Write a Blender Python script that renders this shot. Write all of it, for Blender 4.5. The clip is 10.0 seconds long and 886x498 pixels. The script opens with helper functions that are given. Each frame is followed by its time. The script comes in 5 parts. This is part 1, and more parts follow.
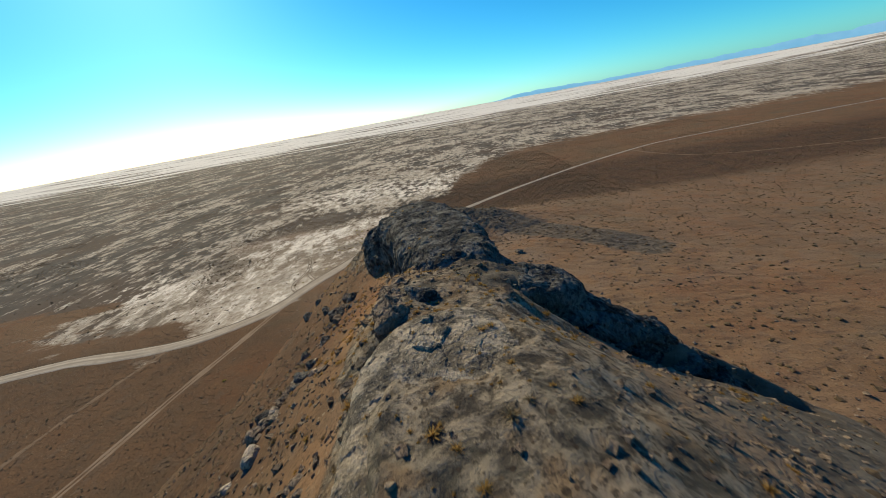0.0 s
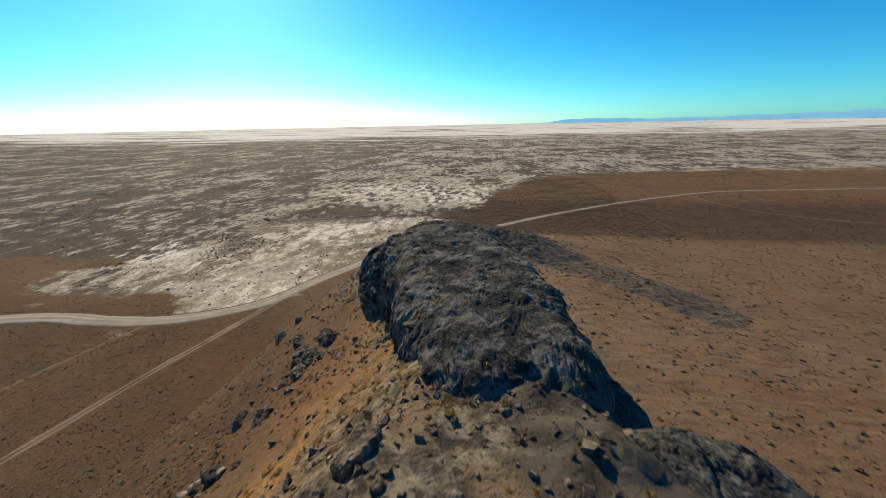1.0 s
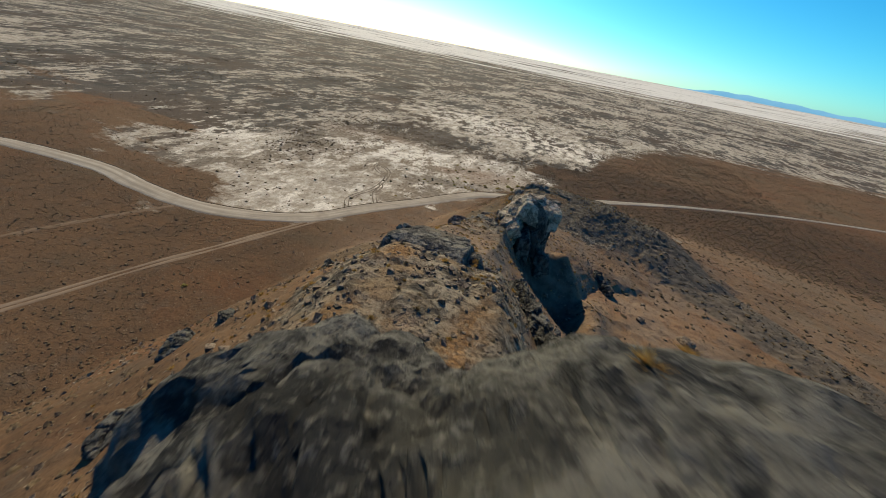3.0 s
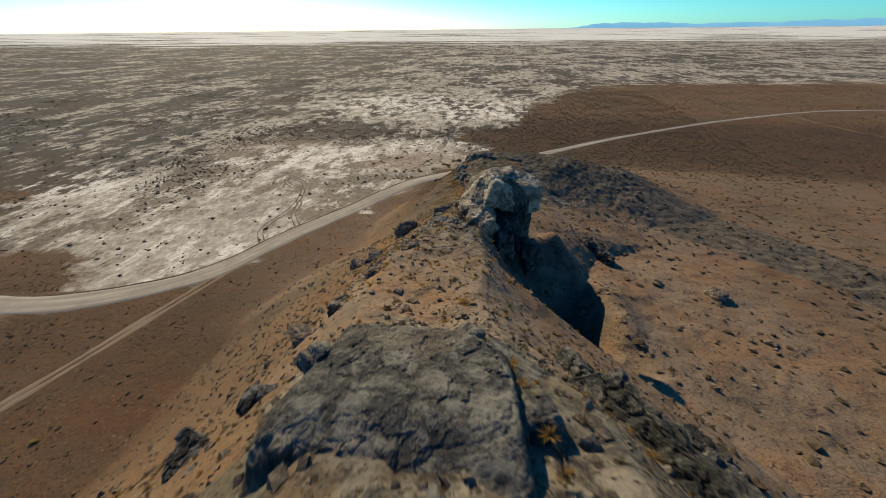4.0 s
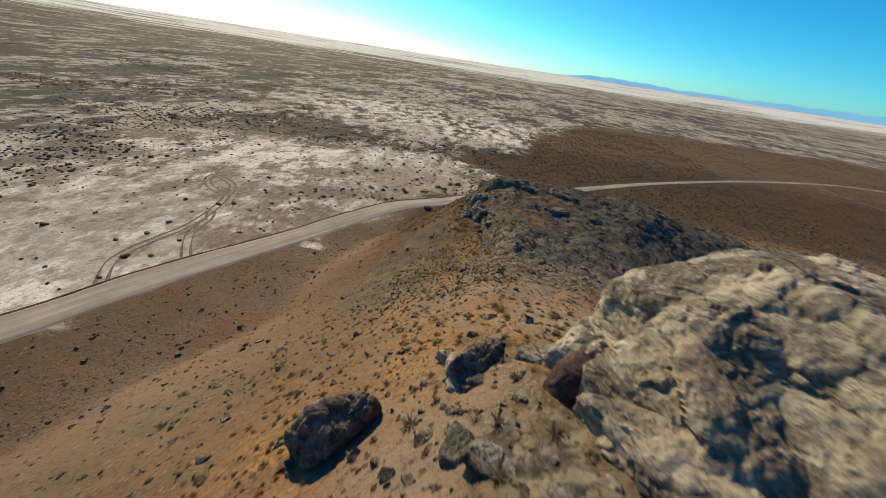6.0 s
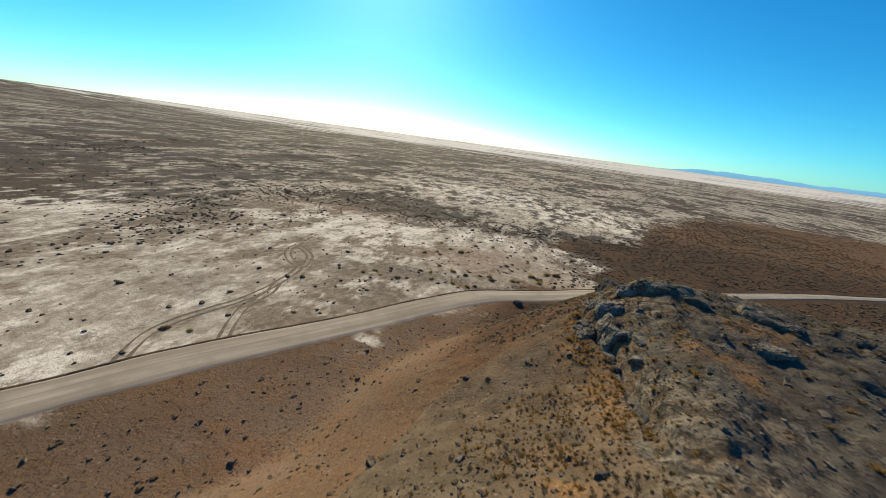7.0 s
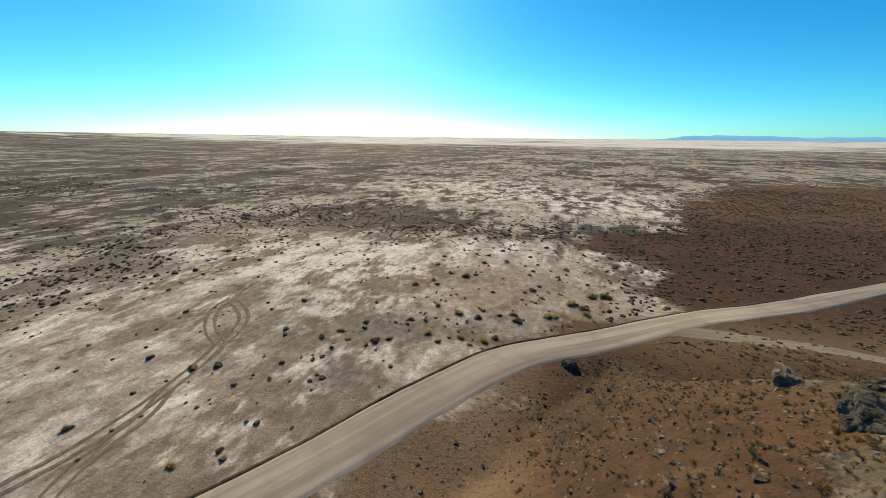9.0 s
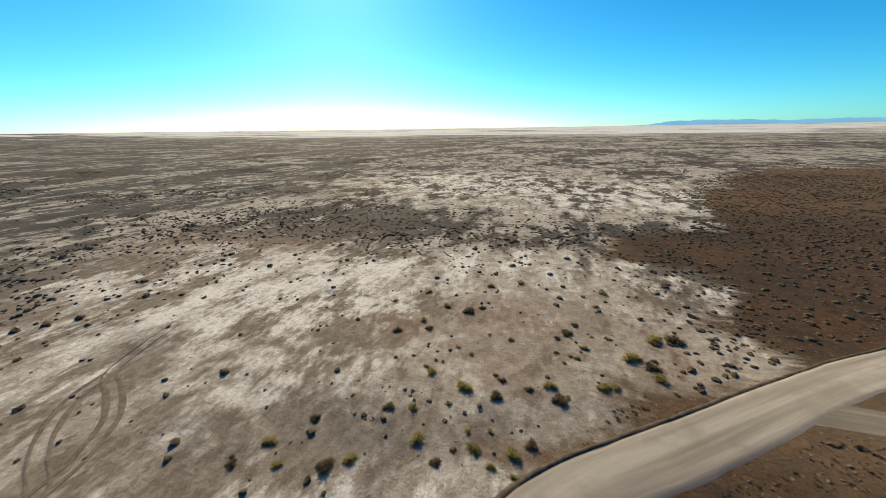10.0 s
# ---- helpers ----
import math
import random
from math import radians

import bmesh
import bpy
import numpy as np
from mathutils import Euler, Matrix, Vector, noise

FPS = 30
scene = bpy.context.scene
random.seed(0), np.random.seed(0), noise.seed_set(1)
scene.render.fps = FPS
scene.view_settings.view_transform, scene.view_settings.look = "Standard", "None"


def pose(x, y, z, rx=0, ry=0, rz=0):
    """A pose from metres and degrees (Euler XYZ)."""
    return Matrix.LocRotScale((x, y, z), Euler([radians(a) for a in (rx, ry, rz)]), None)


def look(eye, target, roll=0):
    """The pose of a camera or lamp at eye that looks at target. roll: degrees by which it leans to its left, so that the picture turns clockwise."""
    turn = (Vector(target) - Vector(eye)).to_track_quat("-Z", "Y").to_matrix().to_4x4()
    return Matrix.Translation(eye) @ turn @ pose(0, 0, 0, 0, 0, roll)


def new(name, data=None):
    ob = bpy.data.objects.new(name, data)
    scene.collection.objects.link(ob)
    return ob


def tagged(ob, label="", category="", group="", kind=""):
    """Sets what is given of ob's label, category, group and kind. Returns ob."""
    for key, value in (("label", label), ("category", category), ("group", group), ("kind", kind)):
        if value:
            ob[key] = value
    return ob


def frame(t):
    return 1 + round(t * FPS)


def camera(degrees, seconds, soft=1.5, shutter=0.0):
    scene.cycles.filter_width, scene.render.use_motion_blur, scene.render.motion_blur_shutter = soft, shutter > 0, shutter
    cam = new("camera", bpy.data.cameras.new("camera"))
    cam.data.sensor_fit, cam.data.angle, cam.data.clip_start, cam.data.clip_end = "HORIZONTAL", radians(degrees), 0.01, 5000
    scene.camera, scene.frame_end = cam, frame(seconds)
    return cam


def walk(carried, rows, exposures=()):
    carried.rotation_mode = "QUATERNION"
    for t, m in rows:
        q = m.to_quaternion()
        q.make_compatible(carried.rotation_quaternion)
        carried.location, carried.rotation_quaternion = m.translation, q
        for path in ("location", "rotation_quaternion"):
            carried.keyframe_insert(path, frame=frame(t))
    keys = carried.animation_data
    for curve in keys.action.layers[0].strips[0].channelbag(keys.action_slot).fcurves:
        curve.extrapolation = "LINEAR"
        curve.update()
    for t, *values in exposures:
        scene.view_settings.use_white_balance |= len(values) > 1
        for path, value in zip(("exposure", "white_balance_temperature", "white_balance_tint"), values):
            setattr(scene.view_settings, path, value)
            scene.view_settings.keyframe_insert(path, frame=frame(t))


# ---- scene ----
cam = camera(105.4, 10.0, soft=0.5, shutter=0.15)
PATH = [
    (0, (-0.084, 3.16, 66.682), (-0.209, 5.008, 65.927), -10.4),
    (0.5, (-1.487, 11.701, 65.15), (-1.616, 13.566, 64.438), -8.2),
    (1, (-2.33, 20.335, 63.662), (-2.575, 22.194, 62.966), -1.2),
    (1.5, (-3.242, 28.675, 62.175), (-3.678, 30.464, 61.394), 7.9),
    (2, (-4.107, 36.449, 61.171), (-4.696, 38.134, 60.268), 14.2),
    (2.2, (-4.762, 39.486, 60.425), (-5.393, 41.136, 59.487), 15.5),
    (3.3, (-12.205, 56.912, 54.404), (-12.727, 58.527, 53.347), 7.5),
    (3.5, (-13.449, 60.195, 53.436), (-13.925, 61.819, 52.371), 5.0),
    (4, (-16.952, 69.11, 50.752), (-17.22, 70.764, 49.659), -0.6),
    (4.5, (-20.062, 78.44, 47.722), (-20.145, 80.098, 46.607), -1.5),
    (5, (-22.564, 88.205, 44.356), (-22.589, 89.862, 43.236), -0.3),
    (5.5, (-24.437, 97.788, 41.044), (-24.441, 99.462, 39.95), 3.9),
    (6, (-26.289, 106.76, 37.7), (-26.426, 108.499, 36.72), 8.9),
    (6.2, (-26.957, 110.162, 36.44), (-27.251, 111.931, 35.554), 9.7),
    (7.3, (-32.062, 127.979, 32.093), (-32.818, 129.74, 31.519), 6.7),
    (7.5, (-33.063, 130.922, 31.742), (-33.833, 132.678, 31.173), 6.2),
    (8, (-35.696, 137.963, 31.107), (-36.473, 139.713, 30.527), 5.2),
    (8.5, (-38.15, 144.519, 30.356), (-38.918, 146.271, 29.772), 3.9),
    (9, (-41.003, 150.829, 30.092), (-41.711, 152.592, 29.469), 0.7),
    (9.5, (-44.103, 158.387, 29.464), (-44.784, 160.156, 28.827), -0.5),
    (10, (-49.913, 172.061, 28.146), (-50.557, 173.833, 27.48), -0.8),
]
walk(cam, [(t, look(eye, target, roll)) for t, eye, target, roll in PATH])

# ---- daylight: clear dry air, sun ahead and to the left, about 29 degrees high ----
SUN_AZ, SUN_EL = -35.0, 29.0
scene.view_settings.exposure = 0.25
world = bpy.data.worlds.new("sky")
scene.world = world
world.use_nodes = True
wn = world.node_tree
wn.nodes.clear()
sky = wn.nodes.new("ShaderNodeTexSky")
sky.sky_type = "NISHITA"
sky.sun_disc = False
sky.sun_elevation = radians(SUN_EL)
sky.sun_rotation = radians(SUN_AZ)
sky.altitude = 1300
sky.air_density = 1.0
sky.dust_density = 0.7
sky.ozone_density = 1.0
back = wn.nodes.new("ShaderNodeBackground")
back.inputs["Strength"].default_value = 1.0
wout = wn.nodes.new("ShaderNodeOutputWorld")
# the deep, saturated blue of the clear sky: each channel falls off on its own away from the bright horizon
split, join = wn.nodes.new("ShaderNodeSeparateColor"), wn.nodes.new("ShaderNodeCombineColor")
wn.links.new(sky.outputs[0], split.inputs[0])
for _k, (_gain, _power) in enumerate([(0.071, 2.08), (0.101, 1.27), (0.115, 1.0)]):
    scaled, bent = wn.nodes.new("ShaderNodeMath"), wn.nodes.new("ShaderNodeMath")
    scaled.operation, bent.operation = "MULTIPLY", "POWER"
    scaled.inputs[1].default_value, bent.inputs[1].default_value = _gain, _power
    wn.links.new(split.outputs[_k], scaled.inputs[0])
    wn.links.new(scaled.outputs[0], bent.inputs[0])
    wn.links.new(bent.outputs[0], join.inputs[_k])
wn.links.new(join.outputs[0], back.inputs["Color"])
wn.links.new(back.outputs[0], wout.inputs["Surface"])

sun_data = bpy.data.lights.new("sun", "SUN")
sun_data.energy = 5.0
sun_data.angle = radians(0.53)
sun_data.color = (1.0, 0.82, 0.52)
sun = new("sun", sun_data)
_a, _e = radians(SUN_AZ), radians(SUN_EL)
to_sun = Vector((math.sin(_a) * math.cos(_e), math.cos(_a) * math.cos(_e), math.sin(_e)))
sun.matrix_world = look(to_sun * 300, (0, 0, 0))


# ---- numbers: noise and height of the land ----
def _hash(ix, iy, iz, seed):
    h = (ix * 374761393 + iy * 668265263 + iz * 1274126177 + seed * 974711) & 0xFFFFFFFF
    h = ((h ^ (h >> 13)) * 1103515245) & 0xFFFFFFFF
    h = ((h ^ (h >> 16)) * 668265263) & 0xFFFFFFFF
    return ((h ^ (h >> 15)) & 0xFFFFFF) / float(0xFFFFFF)


def vnoise(x, y, z, seed=0):
    """Smooth value noise, -1 to 1."""
    ix, iy, iz = (np.floor(v).astype(np.int64) for v in (x, y, z))
    fx, fy, fz = x - ix, y - iy, z - iz
    fx, fy, fz = (v * v * v * (v * (v * 6 - 15) + 10) for v in (fx, fy, fz))
    c = [_hash(ix + i, iy + j, iz + k, seed) for i in (0, 1) for j in (0, 1) for k in (0, 1)]
    a = c[0] + (c[1] - c[0]) * fz
    b = c[2] + (c[3] - c[2]) * fz
    d = c[4] + (c[5] - c[4]) * fz
    e = c[6] + (c[7] - c[6]) * fz
    a = a + (b - a) * fy
    d = d + (e - d) * fy
    return (a + (d - a) * fx) * 2 - 1


def fbm(x, y, z=0.0, octaves=4, seed=0, ridged=False):
    x, y = np.asarray(x, float), np.asarray(y, float)
    z = np.zeros_like(x) + z
    out, amp, tot = np.zeros_like(x), 1.0, 0.0
    for o in range(octaves):
        n = vnoise(x, y, z, seed + 17 * o)
        out += amp * ((1 - 2 * np.abs(n)) if ridged else n)
        tot += amp
        amp *= 0.5
        # turn each octave, so that no lattice shows
        x, y, z = (x * 0.8 - y * 0.6) * 2.03 + 5.2, (x * 0.6 + y * 0.8) * 2.03 + 1.3, z * 2.03 + 9.1
    return out / tot


def broken(x, y, z, seed=0):
    """Rock broken into blocks: each cell stands at a height of its own, with sunk joints between."""
    x, y, z = np.broadcast_arrays(np.asarray(x, float), np.asarray(y, float), np.asarray(z, float))
    ix, iy, iz = (np.floor(v - 0.5).astype(np.int64) for v in (x, y, z))
    f1, f2, lift = np.full(x.shape, 9.0), np.full(x.shape, 9.0), np.zeros(x.shape)
    for i in (0, 1):
        for j in (0, 1):
            for k in (0, 1):
                cx, cy, cz = ix + i, iy + j, iz + k
                hx, hy, hz = (_hash(cx, cy, cz, seed + s) - 0.5 for s in (1, 2, 3))
                dx, dy, dz = x - cx - 0.5 - 0.75 * hx, y - cy - 0.5 - 0.75 * hy, z - cz - 0.5 - 0.75 * hz
                d = np.sqrt(dx * dx + dy * dy + dz * dz)
                tilt = 1.4 * (dx * hy + dy * hz + dz * hx)
                near = d < f1
                f2 = np.where(near, f1, np.minimum(f2, d))
                lift = np.where(near, 1.3 * (hx + hy) + tilt, lift)
                f1 = np.where(near, d, f1)
    return lift - 0.75 * (1 - np.clip((f2 - f1) / 0.16, 0, 1))


def sstep(a, b, v):
    t = np.clip((np.asarray(v, float) - a) / (b - a), 0, 1)
    return t * t * (3 - 2 * t)


def smax(a, b, k):
    return 0.5 * (a + b + np.sqrt((a - b) ** 2 + k * k)) - 0.5 * k * np.exp(-np.abs(a - b) / k)


# the ridge: along y its crest's x and height
SPINE = [
    (-260, 10, 0), (-150, 8, 30), (-60, 4, 54), (0, 1, 56.5), (14, -1.2, 56.2), (25, -2.8, 54.8), (33, -3.2, 53.4),
    (45, -6, 49), (58, -13, 44.5), (69, -16.8, 43.4), (76, -17.2, 40.9), (83, -19, 35.6), (92, -21, 32.7), (100, -20.4, 31.6),
    (108, -18, 30.4), (112, -17.8, 29.4), (118, -18.6, 26.6), (125, -20, 23.6), (133, -20, 20), (142, -15, 18.2), (152, -11.5, 19.2), (163, -9, 20.3),
    (171, -11, 20), (178, -14, 15.5), (187, -22, 6.0), (193, -24, 2), (198, -26, 0), (215, -32, -1),
]
# along y: width and fall of the left flank, width and fall of the right flank, how much bare rock
FLANK = [
    (-60, 4, 0.72, 6, 0.65, 1), (6, 3, 0.74, 5, 0.46, 1), (14, 2.5, 0.76, 5, 0.5, 1), (20, 2.7, 0.74, 3.6, 0.58, 1), (25, 3, 0.73, 5.5, 0.6, 0.9), (30, 2.2, 0.74, 5, 0.75, 0.85), (37, 1.2, 0.66, 3, 0.8, 0.8), (48, 1.6, 0.64, 3.5, 0.82, 0.8), (58, 5, 0.76, 5, 0.86, 0.55),
    (76, 4, 0.8, 3.5, 0.86, 0.95), (85, 6, 0.79, 3, 0.56, 0.25), (95, 5.5, 0.75, 4, 0.62, 0.3), (100.5, 5, 0.72, 2.0, 1.35, 0.6), (105, 4.5, 0.68, 0.6, 1.2, 0.85), (113, 4.5, 0.58, 0.8, 0.9, 0.8),
    (118, 4, 0.57, 3, 0.65, 0.35), (130, 3, 0.52, 4, 0.17, 0.2), (146, 6, 0.5, 5, 0.14, 0.8), (154, 8.5, 0.5, 8, 0.17, 0.9), (163, 11.5, 0.6, 12, 0.2, 1), (176, 9.5, 0.7, 14, 0.4, 0.7), (200, 8, 0.45, 6, 0.45, 0.1),
]
_ys = np.arange(-400.0, 401.0)
_ker = np.exp(-0.5 * (np.arange(-9, 10) / 2.6) ** 2)
_ker /= _ker.sum()


def along(table, col):
    v = np.interp(_ys, [r[0] for r in table], [r[col] for r in table])
    v = np.convolve(np.pad(v, 9, mode="edge"), _ker, "valid")
    return lambda y: np.interp(y, _ys, v)


crest_x, crest_z = along(SPINE, 1), along(SPINE, 2)
flat_l, fall_l, flat_r, fall_r, bare = (along(FLANK, c) for c in range(1, 6))
SPUR = [(0, 160), (16, 157), (29, 148), (41, 138), (52, 127), (63, 114)]
ROAD = [
    (-640, 40), (-420, 62), (-300, 74), (-230, 89), (-196, 101), (-161, 108.5), (-138, 108.5), (-118, 110), (-101, 115.5), (-85, 127), (-75, 146), (-62.6, 167),
    (-54.4, 182), (-47, 193), (-37, 201.5), (-22.6, 212.9), (-0.8, 229.5), (12, 240), (36, 259.5), (60, 277), (115, 313), (180, 347), (225, 362), (300, 371), (420, 385), (700, 400), (1200, 410),
]
TRAIL = [(-118, 5), (-104, 45), (-98, 67), (-94, 85), (-90, 98), (-84, 119), (-80, 132)]


def smooth_line(pts, step):
    """Catmull-Rom through the points, evenly stepped."""
    p = np.array(pts, float)
    p = np.vstack([2 * p[0] - p[1], p, 2 * p[-1] - p[-2]])
    out = []
    for i in range(1, len(p) - 2):
        n = max(2, int(np.linalg.norm(p[i + 1] - p[i]) / step))
        for s in np.arange(n) / n:
            out.append(0.5 * (2 * p[i] + (p[i + 1] - p[i - 1]) * s + (2 * p[i - 1] - 5 * p[i] + 4 * p[i + 1] - p[i + 2]) * s**2
                              + (3 * p[i] - p[i - 1] - 3 * p[i + 1] + p[i + 2]) * s**3))
    return np.array(out + [p[-2]])


def line_distance(x, y, pts):
    """Distance to a broken line, and how far along it (0 to 1)."""
    pts = np.array(pts, float)
    best, part_of = np.full(np.shape(x), 1e9), np.zeros(np.shape(x))
    for i in range(len(pts) - 1):
        a, b = pts[i], pts[i + 1]
        ab = b - a
        s = np.clip(((x - a[0]) * ab[0] + (y - a[1]) * ab[1]) / (ab @ ab), 0, 1)
        d = np.hypot(x - a[0] - s * ab[0], y - a[1] - s * ab[1])
        near = d < best
        best = np.where(near, d, best)
        part_of = np.where(near, (i + s) / (len(pts) - 1), part_of)
    return best, part_of


ROAD_FINE, TRAIL_FINE = smooth_line(ROAD, 6), smooth_line(TRAIL, 6)


def softrelu(v, k):
    return 0.5 * (v + np.sqrt(v * v + k * k)) - 0.5 * k * np.exp(-np.abs(v) / k)


def past_break(x, y):
    """How far a place lies east of the break of slope below the dome."""
    return x - np.interp(y, [132, 140, 148, 153.4, 161, 168, 174], [-41.5, -41.2, -40.2, -37.7, -31.6, -27.5, -25])


def tufted_share(x, y):
    k = past_break(x, y)
    return sstep(-0.6, 0.3, k) * sstep(30, 18, k) * sstep(128, 140, y) * sstep(178, 168, y)


def land(x, y, detail=True):
    """Height of the land, and the shares of bare rock and of dark scree, which also holds shade painted below the
    pinnacle.
    """
    x, y = np.asarray(x, float), np.asarray(y, float)
    wander = 1.6 * fbm(x / 26, y / 26, 3.0, 3, 5) * sstep(400, 150, np.abs(x))
    d = x - crest_x(y) + wander
    c = crest_z(y)
    drop = np.where(d < 0, fall_l(y) * softrelu(-d - flat_l(y), 3.0), fall_r(y) * softrelu(d - flat_r(y), 3.0))
    ridge = c - drop - 0.004 * d * d / (1 + 0.05 * np.abs(d))
    apron = 22.5 - 0.085 * x - 0.09 * (np.clip(y, 20, 9e9) - 50)
    apron = 0.5 * (apron + np.sqrt(apron**2 + 36)) - 1.0
    floor = np.clip(apron, 0, 30) * sstep(-8, 22, d) * sstep(620, 250, np.abs(x)) * sstep(-420, -120, y) * sstep(232, 176, y - 0.2 * x)
    z = smax(ridge, floor, 5.0)
    z = np.where(c < 1, np.minimum(z, floor + 1.5), z)
    ds, us = line_distance(x, y, SPUR)
    spur = np.exp(-((ds / 11) ** 2)) * sstep(1.02, 0.8, us)
    z = z + 1.6 * spur * sstep(0.0, 0.4, us) + 4.2 * np.exp(-(((x - 22) / 11) ** 2 + ((y - 174) / 9) ** 2))
    # the cut behind the near slab, below the rib
    g = y - np.interp(x, [2, 4, 7.6, 15, 23], [24.4, 23.4, 22.8, 21.6, 21.0])
    z = z - 3.0 * np.exp(-(((g - 1.5) / 1.0) ** 2)) * sstep(2.5, 6, x) * sstep(26, 21, x)
    z = z - 0.75 * np.exp(-(((x - 9) / 7) ** 4 + ((y - 21.5) / 3.2) ** 2))
    dn, un = line_distance(x, y, [(2, 30), (6.5, 26.6), (10, 26.6), (16, 25.8), (23, 24)])
    z = z + 1.0 * np.exp(-((dn / 1.9) ** 2)) * sstep(0.0, 0.3, un)
    # the notch before the knob on the crest
    z = z - 1.3 * np.exp(-(((x + 6.2) / 1.2) ** 2 + ((y - 19.4) / 1.2) ** 2))
    # the hollow below the pinnacle and the rib that closes it
    dh, uh = line_distance(x, y, [(-16.6, 109.0), (-10, 106.2), (-4, 103.2), (-0.6, 98.6)])
    z = z - (4.6 - 2.6 * uh) * np.exp(-((dh / 3.8) ** 4))
    db, ub = line_distance(x, y, [(-6.5, 116.5), (-2.6, 113.2), (0.8, 110.5), (1.4, 106.5), (0.8, 100)])
    z = z + (3.6 - 2.8 * ub) * np.exp(-((db / 2.7) ** 2))
    # the low scarp and crack along the west side of the dome
    e = x - np.interp(y, [146, 150.5, 154.2, 158, 160.6], [-23.1, -24, -25.1, -26.6, -28])
    z = z + sstep(141, 147, y) * sstep(164, 161, y) * (0.8 * sstep(-0.3, 0.5, e) * sstep(9, 2, e) - 0.9 * np.exp(-((e / 0.45) ** 2)))
    # the edge on the west flank where tufted ground breaks off to the smooth slope
    k = past_break(x, y)
    z = z + 1.1 * sstep(-0.5, 0.5, k) * sstep(14, 3, k) * sstep(134, 142, y) * sstep(173, 166, y)
    scree = np.exp(-((ds / (13 - 3.5 * us)) ** 4))
    reach = np.where(d < 0, flat_l(y) + 5, flat_r(y) + 5 + 12 * sstep(135, 148, y))
    rock = sstep(1.25, 0.6, np.abs(d) / reach + 0.35 * fbm(x / 7, y / 7, 1.0, 3, 9)) * bare(y) * sstep(185, 178, y)
    # the far plain lifts a little towards the foot of the mountains
    r = np.hypot(x, y)
    z = z + 45 * sstep(2300, 4900, r)
    if detail:
        dr, _ = line_distance(x, y, ROAD_FINE)
        dt, _ = line_distance(x, y, TRAIL_FINE)
        calm = sstep(3.5, 9, np.minimum(dr, dt + 1.5))
        slope = sstep(1.0, 8.0, z) * sstep(500, 250, r)
        fine = 0.24 * fbm(x / 6, y / 6, 0.0, 4, 21) + 0.16 * fbm(x / 1.5, y / 1.5, 0.0, 4, 22)
        gully = -0.3 * slope * (1 - rock) * np.clip(fbm(x / 30 + y / 60, (y + 0.4 * x) / 9, 0.0, 3, 31, True), 0, 1) ** 2
        # the near crest is worn smoother than the rest
        worn = 1 - 0.5 * sstep(25, 20, y) * sstep(-6, 0, x)
        crags = 0.4 - fbm(x / 5.5, y / 5.5, 0.0, 5, 41, True)
        wx, wy = x + 0.5 * fbm(x / 1.5, y / 1.5, 0.0, 2, 42), y + 0.5 * fbm(x / 1.5, y / 1.5, 8.0, 2, 42)
        ledge = broken((wx * 0.8 + wy * 0.55) / 1.7, (wy * 0.8 - wx * 0.55) / 3.4, 0.5, 43)
        z = z + calm * sstep(1200, 300, r) * (fine * (0.35 + slope) * worn + gully + rock * worn * (0.36 * crags + 0.16 * ledge))
        z = z + 0.25 * scree * fbm(x / 1.2, y / 1.2, 0.0, 3, 47)
    scree = np.maximum(scree, 0.6 * rock * sstep(132, 145, y))
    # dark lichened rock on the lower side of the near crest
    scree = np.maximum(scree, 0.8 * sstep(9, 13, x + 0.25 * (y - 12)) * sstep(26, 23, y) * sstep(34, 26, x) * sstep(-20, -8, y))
    # shade of the pinnacle's hollow, put into the ground colour through the scree share
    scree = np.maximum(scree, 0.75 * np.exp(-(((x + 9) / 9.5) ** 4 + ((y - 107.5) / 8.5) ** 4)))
    scree = np.maximum(scree, 0.95 * np.exp(-((dn / 3.6) ** 4)))
    scree = np.maximum(scree, 0.9 * np.exp(-(((x - 4) / 5.5) ** 4 + ((y - 28.2) / 4) ** 4)))
    scree = np.maximum(scree, 0.25 * sstep(62, 67, y) * sstep(82, 78, y) * sstep(7, 4, np.abs(d)))
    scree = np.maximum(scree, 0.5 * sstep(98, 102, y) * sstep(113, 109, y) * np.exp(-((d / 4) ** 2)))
    scree = np.maximum(scree, 0.35 * np.exp(-(((x + 32) / 3.6) ** 2 + ((y - 156) / 11) ** 2)))
    return z, rock, scree


def land_z(x, y):
    return float(land(np.array([x]), np.array([y]))[0][0])


# edge of the salt flat: y of its near side for each x
FLAT_EDGE = [
    (-5000, 600), (-900, 230), (-400, 140), (-293, 124), (-241, 132), (-180, 124), (-140, 114), (-118, 109), (-100, 113), (-85, 124), (-75, 143), (-63, 164), (-48, 190),
    (-40, 201), (-34, 206), (-24, 213), (-18, 238), (-6, 284), (0, 322), (16, 362), (46, 420), (90, 470), (150, 486), (250, 498), (400, 512), (900, 540), (5000, 1000),
]


# brown soil that lies open on the flat: middle, half widths, strength
BROWN_PATCHES = [(-138, 121, 18, 9, 0.9), (-195, 160, 22, 10, 0.9), (-203, 176, 20, 6, 0.7), (-232, 150, 42, 14, 0.9), (-310, 170, 70, 18, 0.9), (-26, 264, 20, 15, 1.6)]
# the belt of thick shrubs that bends across the flat
BELT = [(-140, 178), (-158, 197), (-168, 214), (-168, 235), (-160, 256), (-140, 262), (-108, 253), (-75, 261), (-40, 270), (-12, 285)]


def belt_share(x, y):
    d, _ = line_distance(x, y, BELT)
    return np.exp(-((d / 15) ** 2))


